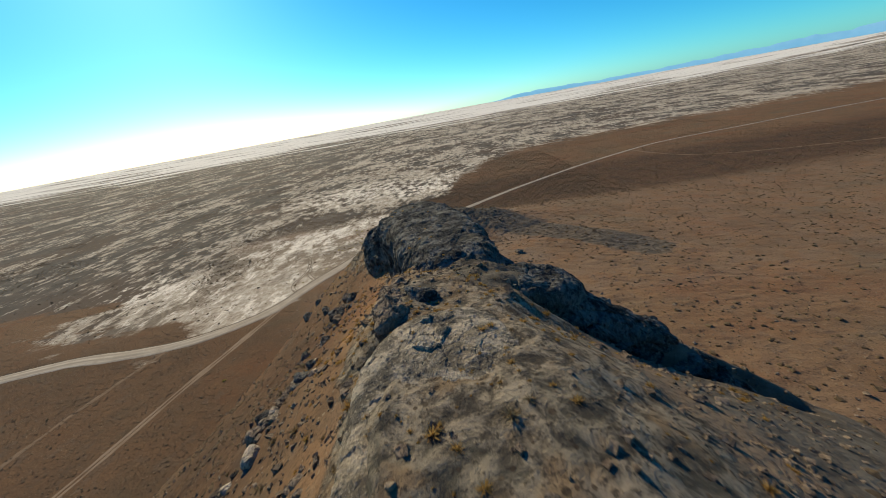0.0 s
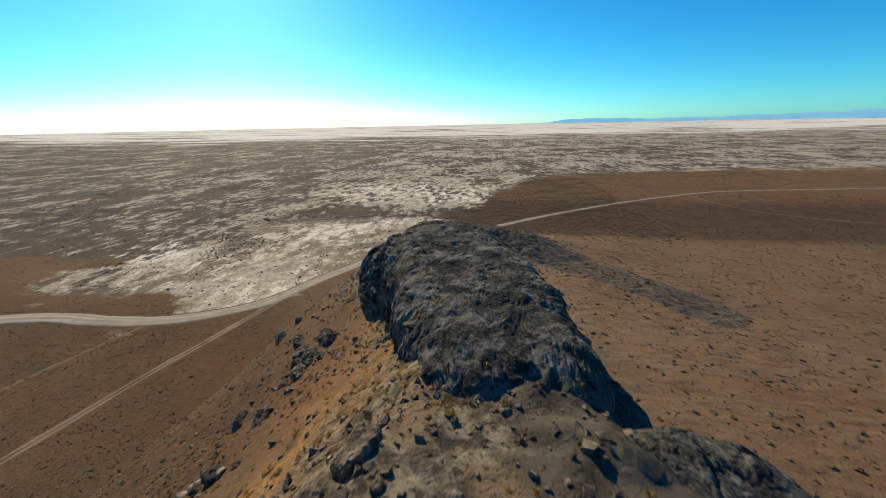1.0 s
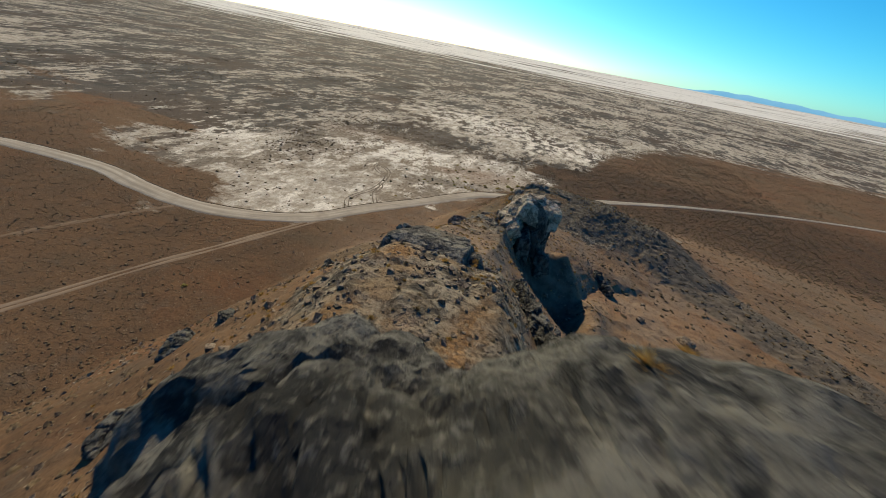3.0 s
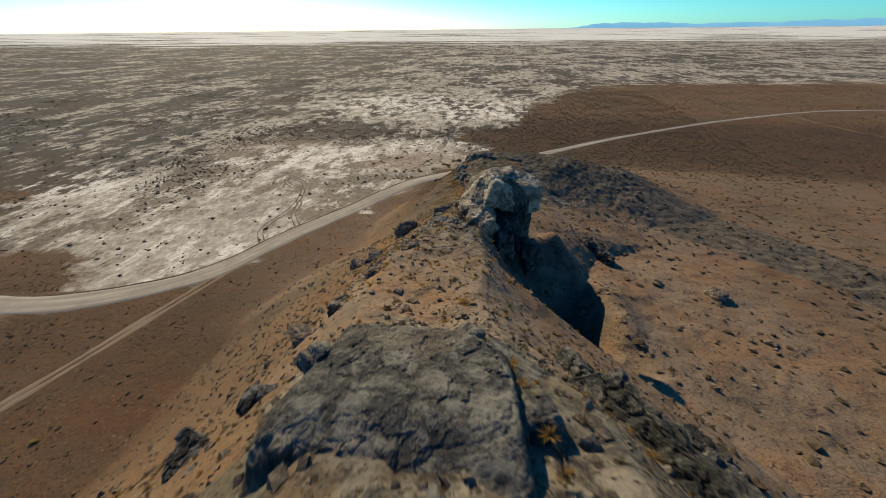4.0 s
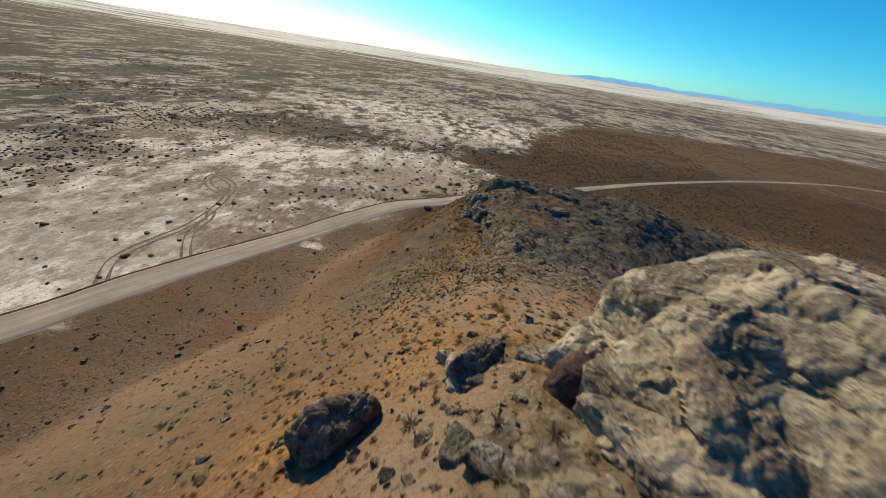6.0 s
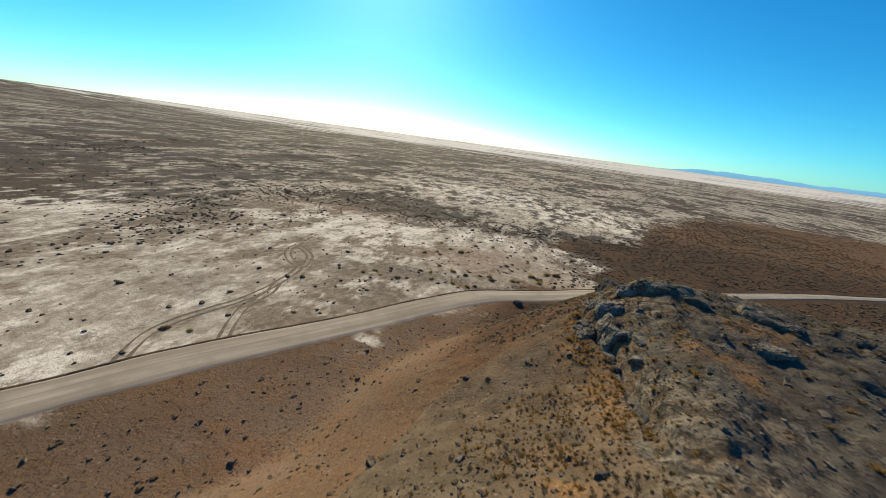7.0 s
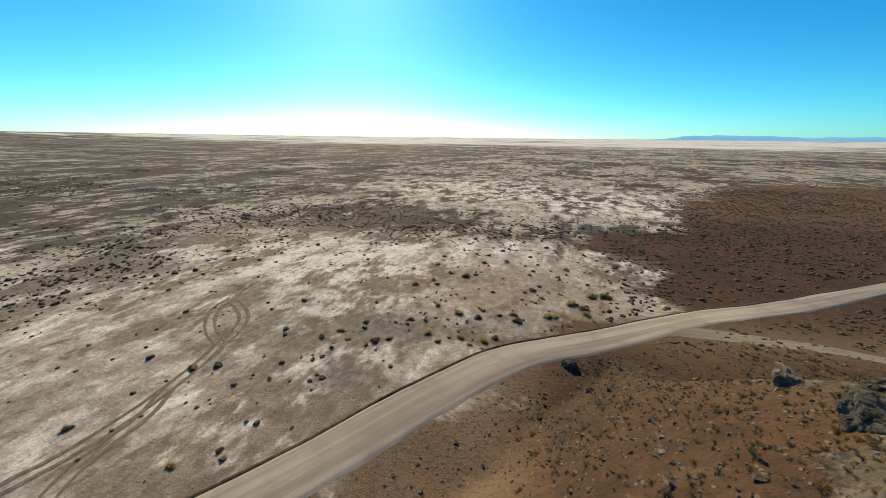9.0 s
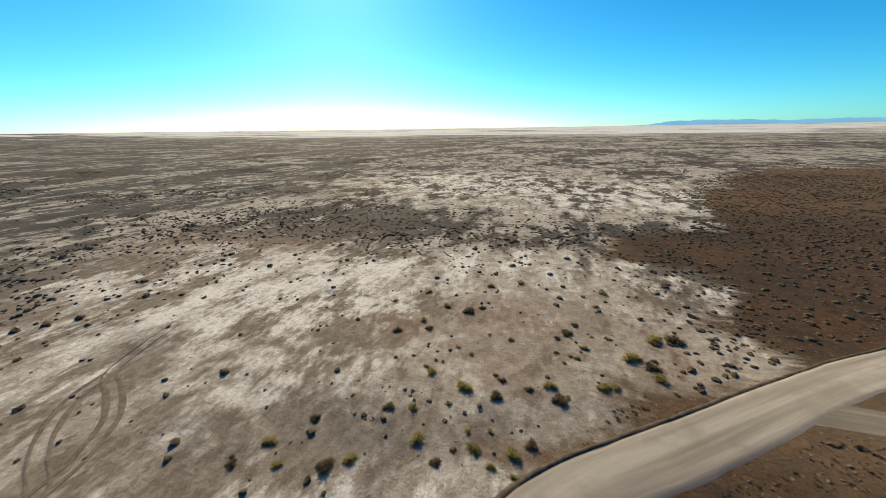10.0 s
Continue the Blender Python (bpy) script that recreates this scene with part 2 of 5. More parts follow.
def flat_share(x, y):
    edge = np.interp(x, [p[0] for p in FLAT_EDGE], [p[1] for p in FLAT_EDGE])
    s = (y - edge) / np.where(x > -60, 48 + 0.1 * np.hypot(x, y - 200), 26 + 0.05 * np.abs(x + 100))
    s = np.clip(s, -1.5, 1.5)
    for bx, by, ra, rb, h in BROWN_PATCHES:
        s = s - h * np.exp(-(((x - bx) / ra) ** 2 + ((y - by) / rb) ** 2))
    # a pale spill below the road
    return np.maximum(s, (0.9 + 1.6 * fbm(x / 2.0, y / 2.0, 0.0, 4, 91)) * np.exp(-(((x + 57.6) / 2.8) ** 2 + ((y - 164) / 4.6) ** 2)) + s * 0.3 - 0.35)


# ---- helpers for meshes ----
def mesh_of(name, verts, faces, material=None, smooth=False):
    """A mesh from arrays of places and of triangles or quads."""
    verts, faces = np.asarray(verts, np.float32), np.asarray(faces, np.int32)
    me = bpy.data.meshes.new(name)
    me.vertices.add(len(verts))
    me.vertices.foreach_set("co", verts.ravel())
    k = faces.shape[1]
    me.loops.add(faces.size)
    me.loops.foreach_set("vertex_index", faces.ravel())
    me.polygons.add(len(faces))
    me.polygons.foreach_set("loop_start", np.arange(0, faces.size, k, dtype=np.int32))
    me.polygons.foreach_set("use_smooth", np.full(len(faces), smooth))
    me.update(calc_edges=True)
    if material:
        me.materials.append(material)
    return me


def grid_faces(n, m, wrap=False):
    """Quads of an n by m grid of points; wrap closes the second way round."""
    i, j = np.meshgrid(np.arange(n - 1), np.arange(m if wrap else m - 1), indexing="ij")
    j2 = (j + 1) % m
    return np.stack([i * m + j, (i + 1) * m + j, (i + 1) * m + j2, i * m + j2], -1).reshape(-1, 4)


def float_layer(me, name, values):
    layer = me.attributes.new(name, "FLOAT", "POINT")
    layer.data.foreach_set("value", np.asarray(values, np.float32))


class Nodes:
    """Short hand for a material's nodes."""

    def __init__(self, name, rough=0.9, spec=0.2):
        self.mat = bpy.data.materials.new(name)
        self.mat.use_nodes = True
        self.nt = self.mat.node_tree
        self.bsdf = self.nt.nodes["Principled BSDF"]
        self.bsdf.inputs["Roughness"].default_value = rough
        self.bsdf.inputs["Specular IOR Level"].default_value = spec

    def put(self, socket, value):
        if hasattr(value, "is_linked"):
            self.nt.links.new(value, socket)
        elif isinstance(value, tuple) and len(value) == 3 and socket.type == "RGBA":
            socket.default_value = (*value, 1)
        else:
            socket.default_value = value

    def node(self, kind, **inputs):
        n = self.nt.nodes.new(kind)
        for key, value in inputs.items():
            self.put(n.inputs[key.replace("_", " ")], value)
        return n

    def place(self):
        return self.node("ShaderNodeNewGeometry").outputs["Position"]

    def own(self):
        return self.node("ShaderNodeTexCoord").outputs["Object"]

    def layer(self, name):
        n = self.node("ShaderNodeAttribute")
        n.attribute_name = name
        return n.outputs["Fac"]

    def noise(self, vector, scale, detail=4.0, rough=0.55, lacunarity=2.0, distortion=0.0):
        n = self.node("ShaderNodeTexNoise", Vector=vector, Scale=scale, Detail=detail, Roughness=rough, Lacunarity=lacunarity, Distortion=distortion)
        return n.outputs["Fac"]

    def stretch(self, vector, scale=(1, 1, 1), turn=0.0):
        return self.node("ShaderNodeMapping", Vector=vector, Scale=scale, Rotation=(0, 0, radians(turn))).outputs[0]

    def cells(self, vector, scale, out="Distance", feature="F1"):
        n = self.node("ShaderNodeTexVoronoi", Vector=vector, Scale=scale)
        n.feature = feature
        return n.outputs[out]

    def math(self, op, a, b=0.0, c=0.0):
        n = self.nt.nodes.new("ShaderNodeMath")
        n.operation = op
        for i, v in enumerate((a, b, c)):
            self.put(n.inputs[i], v)
        return n.outputs[0]

    def span(self, value, a, b, c=0.0, d=1.0):
        n = self.nt.nodes.new("ShaderNodeMapRange")
        n.interpolation_type = "SMOOTHSTEP"
        for i, v in enumerate((value, a, b, c, d)):
            self.put(n.inputs[i], v)
        return n.outputs[0]

    def mix(self, share, a, b, blend="MIX"):
        n = self.nt.nodes.new("ShaderNodeMix")
        n.data_type, n.blend_type = "RGBA", blend
        self.put(n.inputs[0], share)
        self.put(n.inputs[6], a)
        self.put(n.inputs[7], b)
        return n.outputs[2]

    def done(self, colour, bump=None, distance=0.1, strength=0.6):
        self.put(self.bsdf.inputs["Base Color"], colour)
        if bump is not None:
            b = self.node("ShaderNodeBump", Height=bump, Distance=distance, Strength=strength)
            self.nt.links.new(b.outputs[0], self.bsdf.inputs["Normal"])
        return self.mat


# ---- materials ----
def ground_material():
    m = Nodes("desert_ground", 0.97, 0.05)
    p = m.place()
    big = m.noise(p, 0.011, 5, 0.6)
    mid = m.noise(p, 0.07, 6, 0.6)
    small = m.noise(p, 0.55, 7, 0.62)
    grit = m.noise(p, 5.0, 4, 0.65)
    streak = m.noise(m.stretch(p, (0.026, 0.013, 0.02)), 1.0, 7, 0.68)
    streak2 = m.noise(m.stretch(p, (0.15, 0.085, 0.1)), 1.0, 6, 0.66)
    fine = m.noise(m.stretch(p, (0.75, 0.45, 0.5)), 1.0, 7, 0.7)
    # brown gravelly soil, redder in places, paler where it is dusty
    soil = m.mix(m.span(mid, 0.32, 0.68), (0.138, 0.085, 0.048), (0.175, 0.105, 0.056))
    soil = m.mix(m.span(big, 0.45, 0.62), soil, (0.18, 0.11, 0.06))
    stain = m.noise(m.stretch(p, (0.022, 0.04, 0.03)), 1.0, 6, 0.62)
    soil = m.mix(m.span(stain, 0.52, 0.66, 0, 0.85), soil, (0.185, 0.092, 0.046))
    soil = m.mix(m.span(stain, 0.47, 0.36, 0, 0.8), soil, (0.13, 0.098, 0.06))
    soil = m.mix(m.math("MULTIPLY", m.layer("dust"), m.span(mid, 0.3, 0.6, 0.5, 1.0)), soil, m.mix(m.span(m.noise(p, 0.13, 5, 0.6), 0.4, 0.54), (0.29, 0.182, 0.108), (0.265, 0.203, 0.147)))
    spot = m.noise(p, 0.16, 7, 0.7)
    near_ridge = m.math("MAXIMUM", m.layer("dust"), m.layer("red"))
    soil = m.mix(m.math("MULTIPLY", near_ridge, m.span(spot, 0.55, 0.66, 0, 0.75)), soil, (0.235, 0.135, 0.065))
    soil = m.mix(m.math("MULTIPLY", near_ridge, m.span(spot, 0.46, 0.38, 0, 0.7)), soil, (0.15, 0.127, 0.098))
    soil = m.mix(m.span(small, 0.52, 0.72, 0, 0.7), soil, (0.23, 0.16, 0.098))
    soil = m.mix(m.math("MULTIPLY", m.layer("tufted"), m.span(spot, 0.35, 0.6, 0.95, 0.6)), soil, m.mix(m.span(small, 0.35, 0.65), (0.1, 0.083, 0.056), (0.19, 0.15, 0.1)))
    red = m.math("MULTIPLY", m.layer("red"), m.span(small, 0.25, 0.7, 0.6, 1.0))
    soil = m.mix(red, soil, m.mix(m.span(mid, 0.35, 0.6), (0.048, 0.033, 0.023), (0.074, 0.043, 0.026)))
    soil = m.mix(m.span(m.noise(p, 2.2, 6, 0.7), 0.55, 0.62, 0, 0.55), soil, (0.055, 0.036, 0.022))
    soil = m.mix(m.span(grit, 0.55, 0.64, 0, 0.5), soil, (0.055, 0.036, 0.022))
    # salt flat: pale crust, brilliant in places, broken by darker ground
    crust = m.mix(m.span(m.noise(p, 0.3, 8, 0.72), 0.36, 0.64), (0.3, 0.25, 0.187), (0.5, 0.445, 0.355))
    crust = m.mix(m.span(m.math("ADD", m.layer("white"), m.math("ADD", m.math("MULTIPLY", m.math("SUBTRACT", fine, 0.5), 1.6), m.math("MULTIPLY", m.math("SUBTRACT", streak2, 0.5), 3.0))), 0.15, 0.7), crust, (0.74, 0.68, 0.57))
    crust = m.mix(m.span(m.noise(p, 1.7, 6, 0.7), 0.52, 0.64, 0, 0.55), crust, (0.21, 0.17, 0.122))
    dark = m.mix(m.span(mid, 0.35, 0.65), (0.066, 0.059, 0.05), (0.108, 0.094, 0.076))
    dark = m.mix(m.span(big, 0.46, 0.6), dark, (0.094, 0.072, 0.054))
    dark = m.mix(m.layer("tame"), dark, m.mix(m.span(fine, 0.4, 0.6), (0.2, 0.158, 0.112), (0.3, 0.247, 0.182)))
    pale = m.math("ADD", m.math("MULTIPLY", streak, 2.2), m.math("ADD", m.math("MULTIPLY", streak2, 2.0), m.math("MULTIPLY", fine, 0.7)))
    broad = m.noise(m.stretch(p, (0.0045, 0.0085, 0.006)), 1.0, 7, 0.72)
    pale = m.math("ADD", pale, m.math("MULTIPLY", m.math("SUBTRACT", broad, 0.5), 1.5))
    pale = m.math("ADD", pale, m.math("MULTIPLY", m.layer("white"), 0.42))
    flat = m.mix(m.span(pale, 2.27, 2.55), dark, crust)
    flat = m.mix(m.math("MULTIPLY", m.layer("pink"), m.span(small, 0.3, 0.6, 0.5, 1.0)), flat, m.mix(m.span(fine, 0.35, 0.65), (0.2, 0.132, 0.088), (0.3, 0.215, 0.15)))
    flat = m.mix(m.math("MULTIPLY", m.layer("grey"), m.span(small, 0.35, 0.6, 0.4, 0.95)), flat, m.mix(m.span(fine, 0.35, 0.65), (0.125, 0.108, 0.088), (0.2, 0.172, 0.136)))
    # clumps of brush on the flat, out to where they melt together
    clump = m.node("ShaderNodeTexVoronoi", Vector=m.stretch(p, (0.2, 0.26, 0.2)), Scale=1.0)
    pick_clump = m.node("ShaderNodeSeparateColor", Color=clump.outputs["Color"])
    wide = m.math("MULTIPLY", m.math("MULTIPLY", pick_clump.outputs[0], 0.3), m.span(streak2, 0.62, 0.42, 0.25, 1.0))
    clump_here = m.math("MULTIPLY", m.math("LESS_THAN", m.math("ADD", clump.outputs["Distance"], m.math("MULTIPLY", m.math("SUBTRACT", small, 0.5), 0.4)), wide), m.layer("clumps"))
    flat = m.mix(m.math("MULTIPLY", clump_here, 0.85), flat, (0.06, 0.052, 0.036))
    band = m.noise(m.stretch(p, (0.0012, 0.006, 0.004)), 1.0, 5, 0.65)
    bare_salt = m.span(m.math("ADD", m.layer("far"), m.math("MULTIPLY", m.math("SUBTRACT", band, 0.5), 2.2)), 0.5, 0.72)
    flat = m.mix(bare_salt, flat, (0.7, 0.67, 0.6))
    share = m.math("ADD", m.layer("playa"), m.math("MULTIPLY", m.math("SUBTRACT", m.noise(m.stretch(p, (0.035, 0.085, 0.04)), 1.0, 7, 0.72), 0.5), 2.5))
    col = m.mix(m.span(share, -0.1, 0.3), soil, flat)
    # shrubs too small to stand alone
    spots = m.cells(p, 0.5)
    size = m.span(m.noise(p, 0.05, 3), 0.3, 0.7, 0.05, 0.25)
    shrub = m.math("MULTIPLY", m.math("LESS_THAN", spots, size), m.math("SUBTRACT", 1.0, m.layer("rocky")))
    shrub = m.math("MULTIPLY", shrub, m.layer("brush"))
    col = m.mix(m.math("MULTIPLY", shrub, 0.85), col, (0.045, 0.037, 0.023))
    # bare rock of the crest, and the scree that spills from it; its grey also paints the pinnacle's shade
    rough_rock = m.noise(p, 0.9, 9, 0.68, 2.1, 0.4)
    stone = m.mix(m.span(rough_rock, 0.4, 0.6), (0.06, 0.052, 0.042), (0.275, 0.23, 0.168))
    stone = m.mix(m.span(mid, 0.5, 0.68, 0, 0.65), stone, (0.1, 0.097, 0.075))
    stone = m.mix(m.span(m.noise(p, 0.4, 5), 0.5, 0.66, 0, 0.85), stone, (0.205, 0.143, 0.085))
    stone = m.mix(m.span(m.noise(p, 3.2, 6, 0.7), 0.53, 0.62, 0, 0.8), stone, (0.045, 0.038, 0.03))
    rocky = m.span(m.math("ADD", m.layer("rocky"), m.math("MULTIPLY", m.math("SUBTRACT", m.noise(p, 0.3, 7, 0.65), 0.5), 1.5)), 0.35, 0.62)
    col = m.mix(rocky, col, stone)
    ochre = m.math("MULTIPLY", m.layer("ochre"), m.span(m.noise(p, 0.35, 7, 0.7), 0.38, 0.55, 0, 0.95))
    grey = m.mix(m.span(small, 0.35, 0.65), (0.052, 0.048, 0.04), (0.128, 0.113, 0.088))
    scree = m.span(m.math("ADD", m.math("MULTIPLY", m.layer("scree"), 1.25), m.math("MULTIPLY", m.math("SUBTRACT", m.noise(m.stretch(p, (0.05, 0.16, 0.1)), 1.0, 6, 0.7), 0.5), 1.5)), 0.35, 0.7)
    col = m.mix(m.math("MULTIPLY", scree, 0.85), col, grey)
    col = m.mix(ochre, col, m.mix(m.span(grit, 0.4, 0.6), (0.15, 0.08, 0.034), (0.31, 0.175, 0.075)))
    # small stones strewn over soil, too fine to stand alone
    chip = m.node("ShaderNodeTexVoronoi", Vector=p, Scale=2.4)
    which = m.node("ShaderNodeSeparateColor", Color=chip.outputs["Color"])
    here = m.math("MULTIPLY", m.math("LESS_THAN", chip.outputs["Distance"], m.math("MULTIPLY", m.math("POWER", which.outputs[0], 2.0), 0.4)), m.math("SUBTRACT", 1.0, m.math("MAXIMUM", m.span(share, -0.05, 0.3), scree)))
    col = m.mix(m.math("MULTIPLY", here, 0.75), col, m.mix(m.span(which.outputs[1], 0.3, 0.75), (0.045, 0.032, 0.022), (0.22, 0.17, 0.115)))
    lumps = m.noise(p, 1.6, 5, 0.65)
    relief = m.math("ADD", m.math("MULTIPLY", rough_rock, m.math("ADD", m.math("MULTIPLY", rocky, 2.0), 0.3)), m.math("ADD", m.math("MULTIPLY", grit, 0.35), m.math("MULTIPLY", lumps, 0.7)))
    relief = m.math("ADD", relief, m.math("MULTIPLY", m.math("ADD", m.math("ADD", shrub, clump_here), m.math("MULTIPLY", here, 0.3)), 1.2))
    return m.done(col, relief, 0.3, 0.8)


def rock_material(name, dark, light, tint, scale=1.0):
    m = Nodes(name, 0.95, 0.06)
    p = m.place()
    a = m.noise(p, 0.55 * scale, 9, 0.68, 2.1, 0.6)
    b = m.noise(m.stretch(p, (1.6, 1.6, 0.35)), 1.3 * scale, 6, 0.6)
    c = m.noise(p, 0.22 * scale, 4, 0.6)
    g = m.noise(p, 7.0 * scale, 5, 0.6)
    col = m.mix(m.span(a, 0.42, 0.6), dark, light)
    col = m.mix(m.span(b, 0.56, 0.72, 0, 0.6), col, dark)
    col = m.mix(m.span(c, 0.5, 0.68, 0, 0.65), col, tint)
    col = m.mix(m.span(g, 0.54, 0.64, 0, 0.6), col, light)
    col = m.mix(m.span(m.noise(p, 2.6 * scale, 6, 0.7), 0.54, 0.62, 0, 0.8), col, dark)
    relief = m.math("ADD", m.math("MULTIPLY", a, 1.4), m.math("ADD", m.math("MULTIPLY", b, 0.6), m.math("MULTIPLY", g, 0.25)))
    return m.done(col, relief, 0.45 / scale, 0.9)


def road_material(name, base, pale):
    m = Nodes(name, 0.95, 0.15)
    uv = m.node("ShaderNodeTexCoord").outputs["UV"]
    lane = m.noise(m.stretch(uv, (6.0, 0.03, 1)), 1.0, 5, 0.6)
    p = m.place()
    patch = m.noise(p, 0.2, 6, 0.6)
    grit = m.noise(p, 6.0, 4, 0.6)
    col = m.mix(m.span(lane, 0.3, 0.7), base, pale)
    col = m.mix(m.span(patch, 0.45, 0.7, 0, 0.6), col, base)
    col = m.mix(m.span(grit, 0.6, 0.75, 0, 0.4), col, (0.13, 0.105, 0.08))
    return m.done(col, m.math("ADD", lane, m.math("MULTIPLY", grit, 0.4)), 0.06, 0.6)


def plain_material(name, a, b, scale=6.0, rough=0.9, by_thing=0.25, thin=0.0):
    """Two tones broken by noise; each thing a little lighter or darker. thin: the share of light that leaves let through."""
    m = Nodes(name, rough, 0.15)
    n = m.noise(m.place(), scale, 4, 0.6)
    col = m.mix(m.span(n, 0.35, 0.65), a, b)
    rnd = m.node("ShaderNodeObjectInfo").outputs["Random"]
    isl = m.node("ShaderNodeNewGeometry").outputs["Random Per Island"]
    v = m.math("ADD", m.math("MULTIPLY", m.math("ADD", rnd, isl), by_thing), 1.0 - by_thing)
    col = m.mix(1.0, col, m.node("ShaderNodeCombineColor", Red=v, Green=v, Blue=v).outputs[0], "MULTIPLY")
    mat = m.done(col, n, 0.05, 0.4)
    if thin:
        through_leaf = m.node("ShaderNodeBsdfTranslucent", Color=col)
        both = m.node("ShaderNodeMixShader", Fac=thin)
        m.nt.links.new(m.bsdf.outputs[0], both.inputs[1])
        m.nt.links.new(through_leaf.outputs[0], both.inputs[2])
        m.nt.links.new(both.outputs[0], m.nt.nodes["Material Output"].inputs["Surface"])
    return mat


GROUND = ground_material()
CRAG = rock_material("dark_crag_rock", (0.028, 0.028, 0.027), (0.165, 0.158, 0.138), (0.098, 0.094, 0.074))
TAN_ROCK = rock_material("tan_crag_rock", (0.15, 0.124, 0.092), (0.54, 0.45, 0.335), (0.38, 0.29, 0.19))
GREY_ROCK = rock_material("grey_dome_rock", (0.068, 0.062, 0.052), (0.27, 0.24, 0.19), (0.17, 0.142, 0.098))
PALE_ROCK = rock_material("pale_crest_rock", (0.1, 0.088, 0.069), (0.37, 0.32, 0.245), (0.25, 0.195, 0.125))
SLAB = rock_material("dark_slab_rock", (0.055, 0.053, 0.048), (0.2, 0.185, 0.152), (0.15, 0.12, 0.08), 1.5)
BOULDER = rock_material("boulder_rock", (0.08, 0.064, 0.05), (0.26, 0.205, 0.15), (0.18, 0.125, 0.082), 2.2)
SCREE_ROCK = rock_material("dark_scree_rock", (0.05, 0.044, 0.036), (0.15, 0.13, 0.102), (0.11, 0.09, 0.065), 2.2)
RED_ROCK = rock_material("red_boulder_rock", (0.07, 0.042, 0.036), (0.15, 0.09, 0.075), (0.11, 0.065, 0.055), 2.2)
ROAD_DIRT = road_material("graded_dirt", (0.245, 0.206, 0.156), (0.425, 0.372, 0.292))
TRAIL_DIRT = road_material("trail_dirt", (0.16, 0.11, 0.07), (0.28, 0.21, 0.145))
FAINT_DIRT = road_material("faint_trail_dirt", (0.13, 0.085, 0.05), (0.2, 0.14, 0.09))
BRANCH_DIRT = road_material("branch_trail_dirt", (0.14, 0.115, 0.088), (0.235, 0.2, 0.157))
RUT = plain_material("pressed_track_soil", (0.125, 0.1, 0.074), (0.2, 0.163, 0.12), 2.0, 0.95, 0.05)
# bank soil; the shade on its near side is put into the dark tones
BANK = plain_material("dark_soil_and_bank_shade", (0.06, 0.045, 0.03), (0.12, 0.09, 0.06), 1.5, 0.95, 0.05)
SHRUB = plain_material("dry_shrub", (0.13, 0.096, 0.052), (0.22, 0.166, 0.095), 9.0, thin=0.35)
PLAIN_SHRUB = plain_material("plain_shrub", (0.095, 0.068, 0.04), (0.16, 0.117, 0.068), 9.0, thin=0.3)
GREEN = plain_material("green_shrub", (0.25, 0.21, 0.07), (0.42, 0.34, 0.13), 9.0, thin=0.5)
STRAW = plain_material("straw_grass", (0.26, 0.15, 0.045), (0.4, 0.26, 0.09), 9.0, thin=0.5)


# ---- ground: one sheet to the horizon, fine on the ridge ----
def spaced(parts, far, grow=1.16):
    """Steps that are even inside the given stretches and grow outwards."""
    v = [parts[0][0]]
    for a, b, s in parts:
        v += list(np.linspace(a, b, max(2, int(round((b - a) / s)) + 1))[1:])
    s = parts[-1][2]
    while v[-1] < far:
        s *= grow
        v.append(v[-1] + s)
    s, low = parts[0][2], []
    x = v[0]
    while x > -far:
        s *= grow
        x -= s
        low.append(x)
    return np.array(low[::-1] + v)


# ochre soil in hollows of the ridge: middle and half widths
OCHRE = [
    (-18.5, 154, 2.4, 1.8), (-13.5, 159.4, 2.6, 2.0), (-16.8, 151.3, 2.2, 1.6), (-25.8, 150, 1.3, 5.0), (-28.6, 157.5, 1.2, 4.0), (-24, 124, 2.0, 5.0), (-28, 121, 2.6, 6.0), (-33, 114, 2.4, 5.0), (-31, 130, 2.0, 5.0), (-28, 138, 1.6, 5.0),
    (-22, 119, 3.0, 4.0), (-24, 164.6, 1.4, 1.2),  (-9, 38, 2.0, 7.0), (-11.5, 31, 2.0, 6.0), (-24, 108, 2.4, 3.0), (-12.4, 62, 0.9, 5.0), (-17.5, 61, 2.4, 2.0), (-19.5, 70, 1.4, 2.2),
]


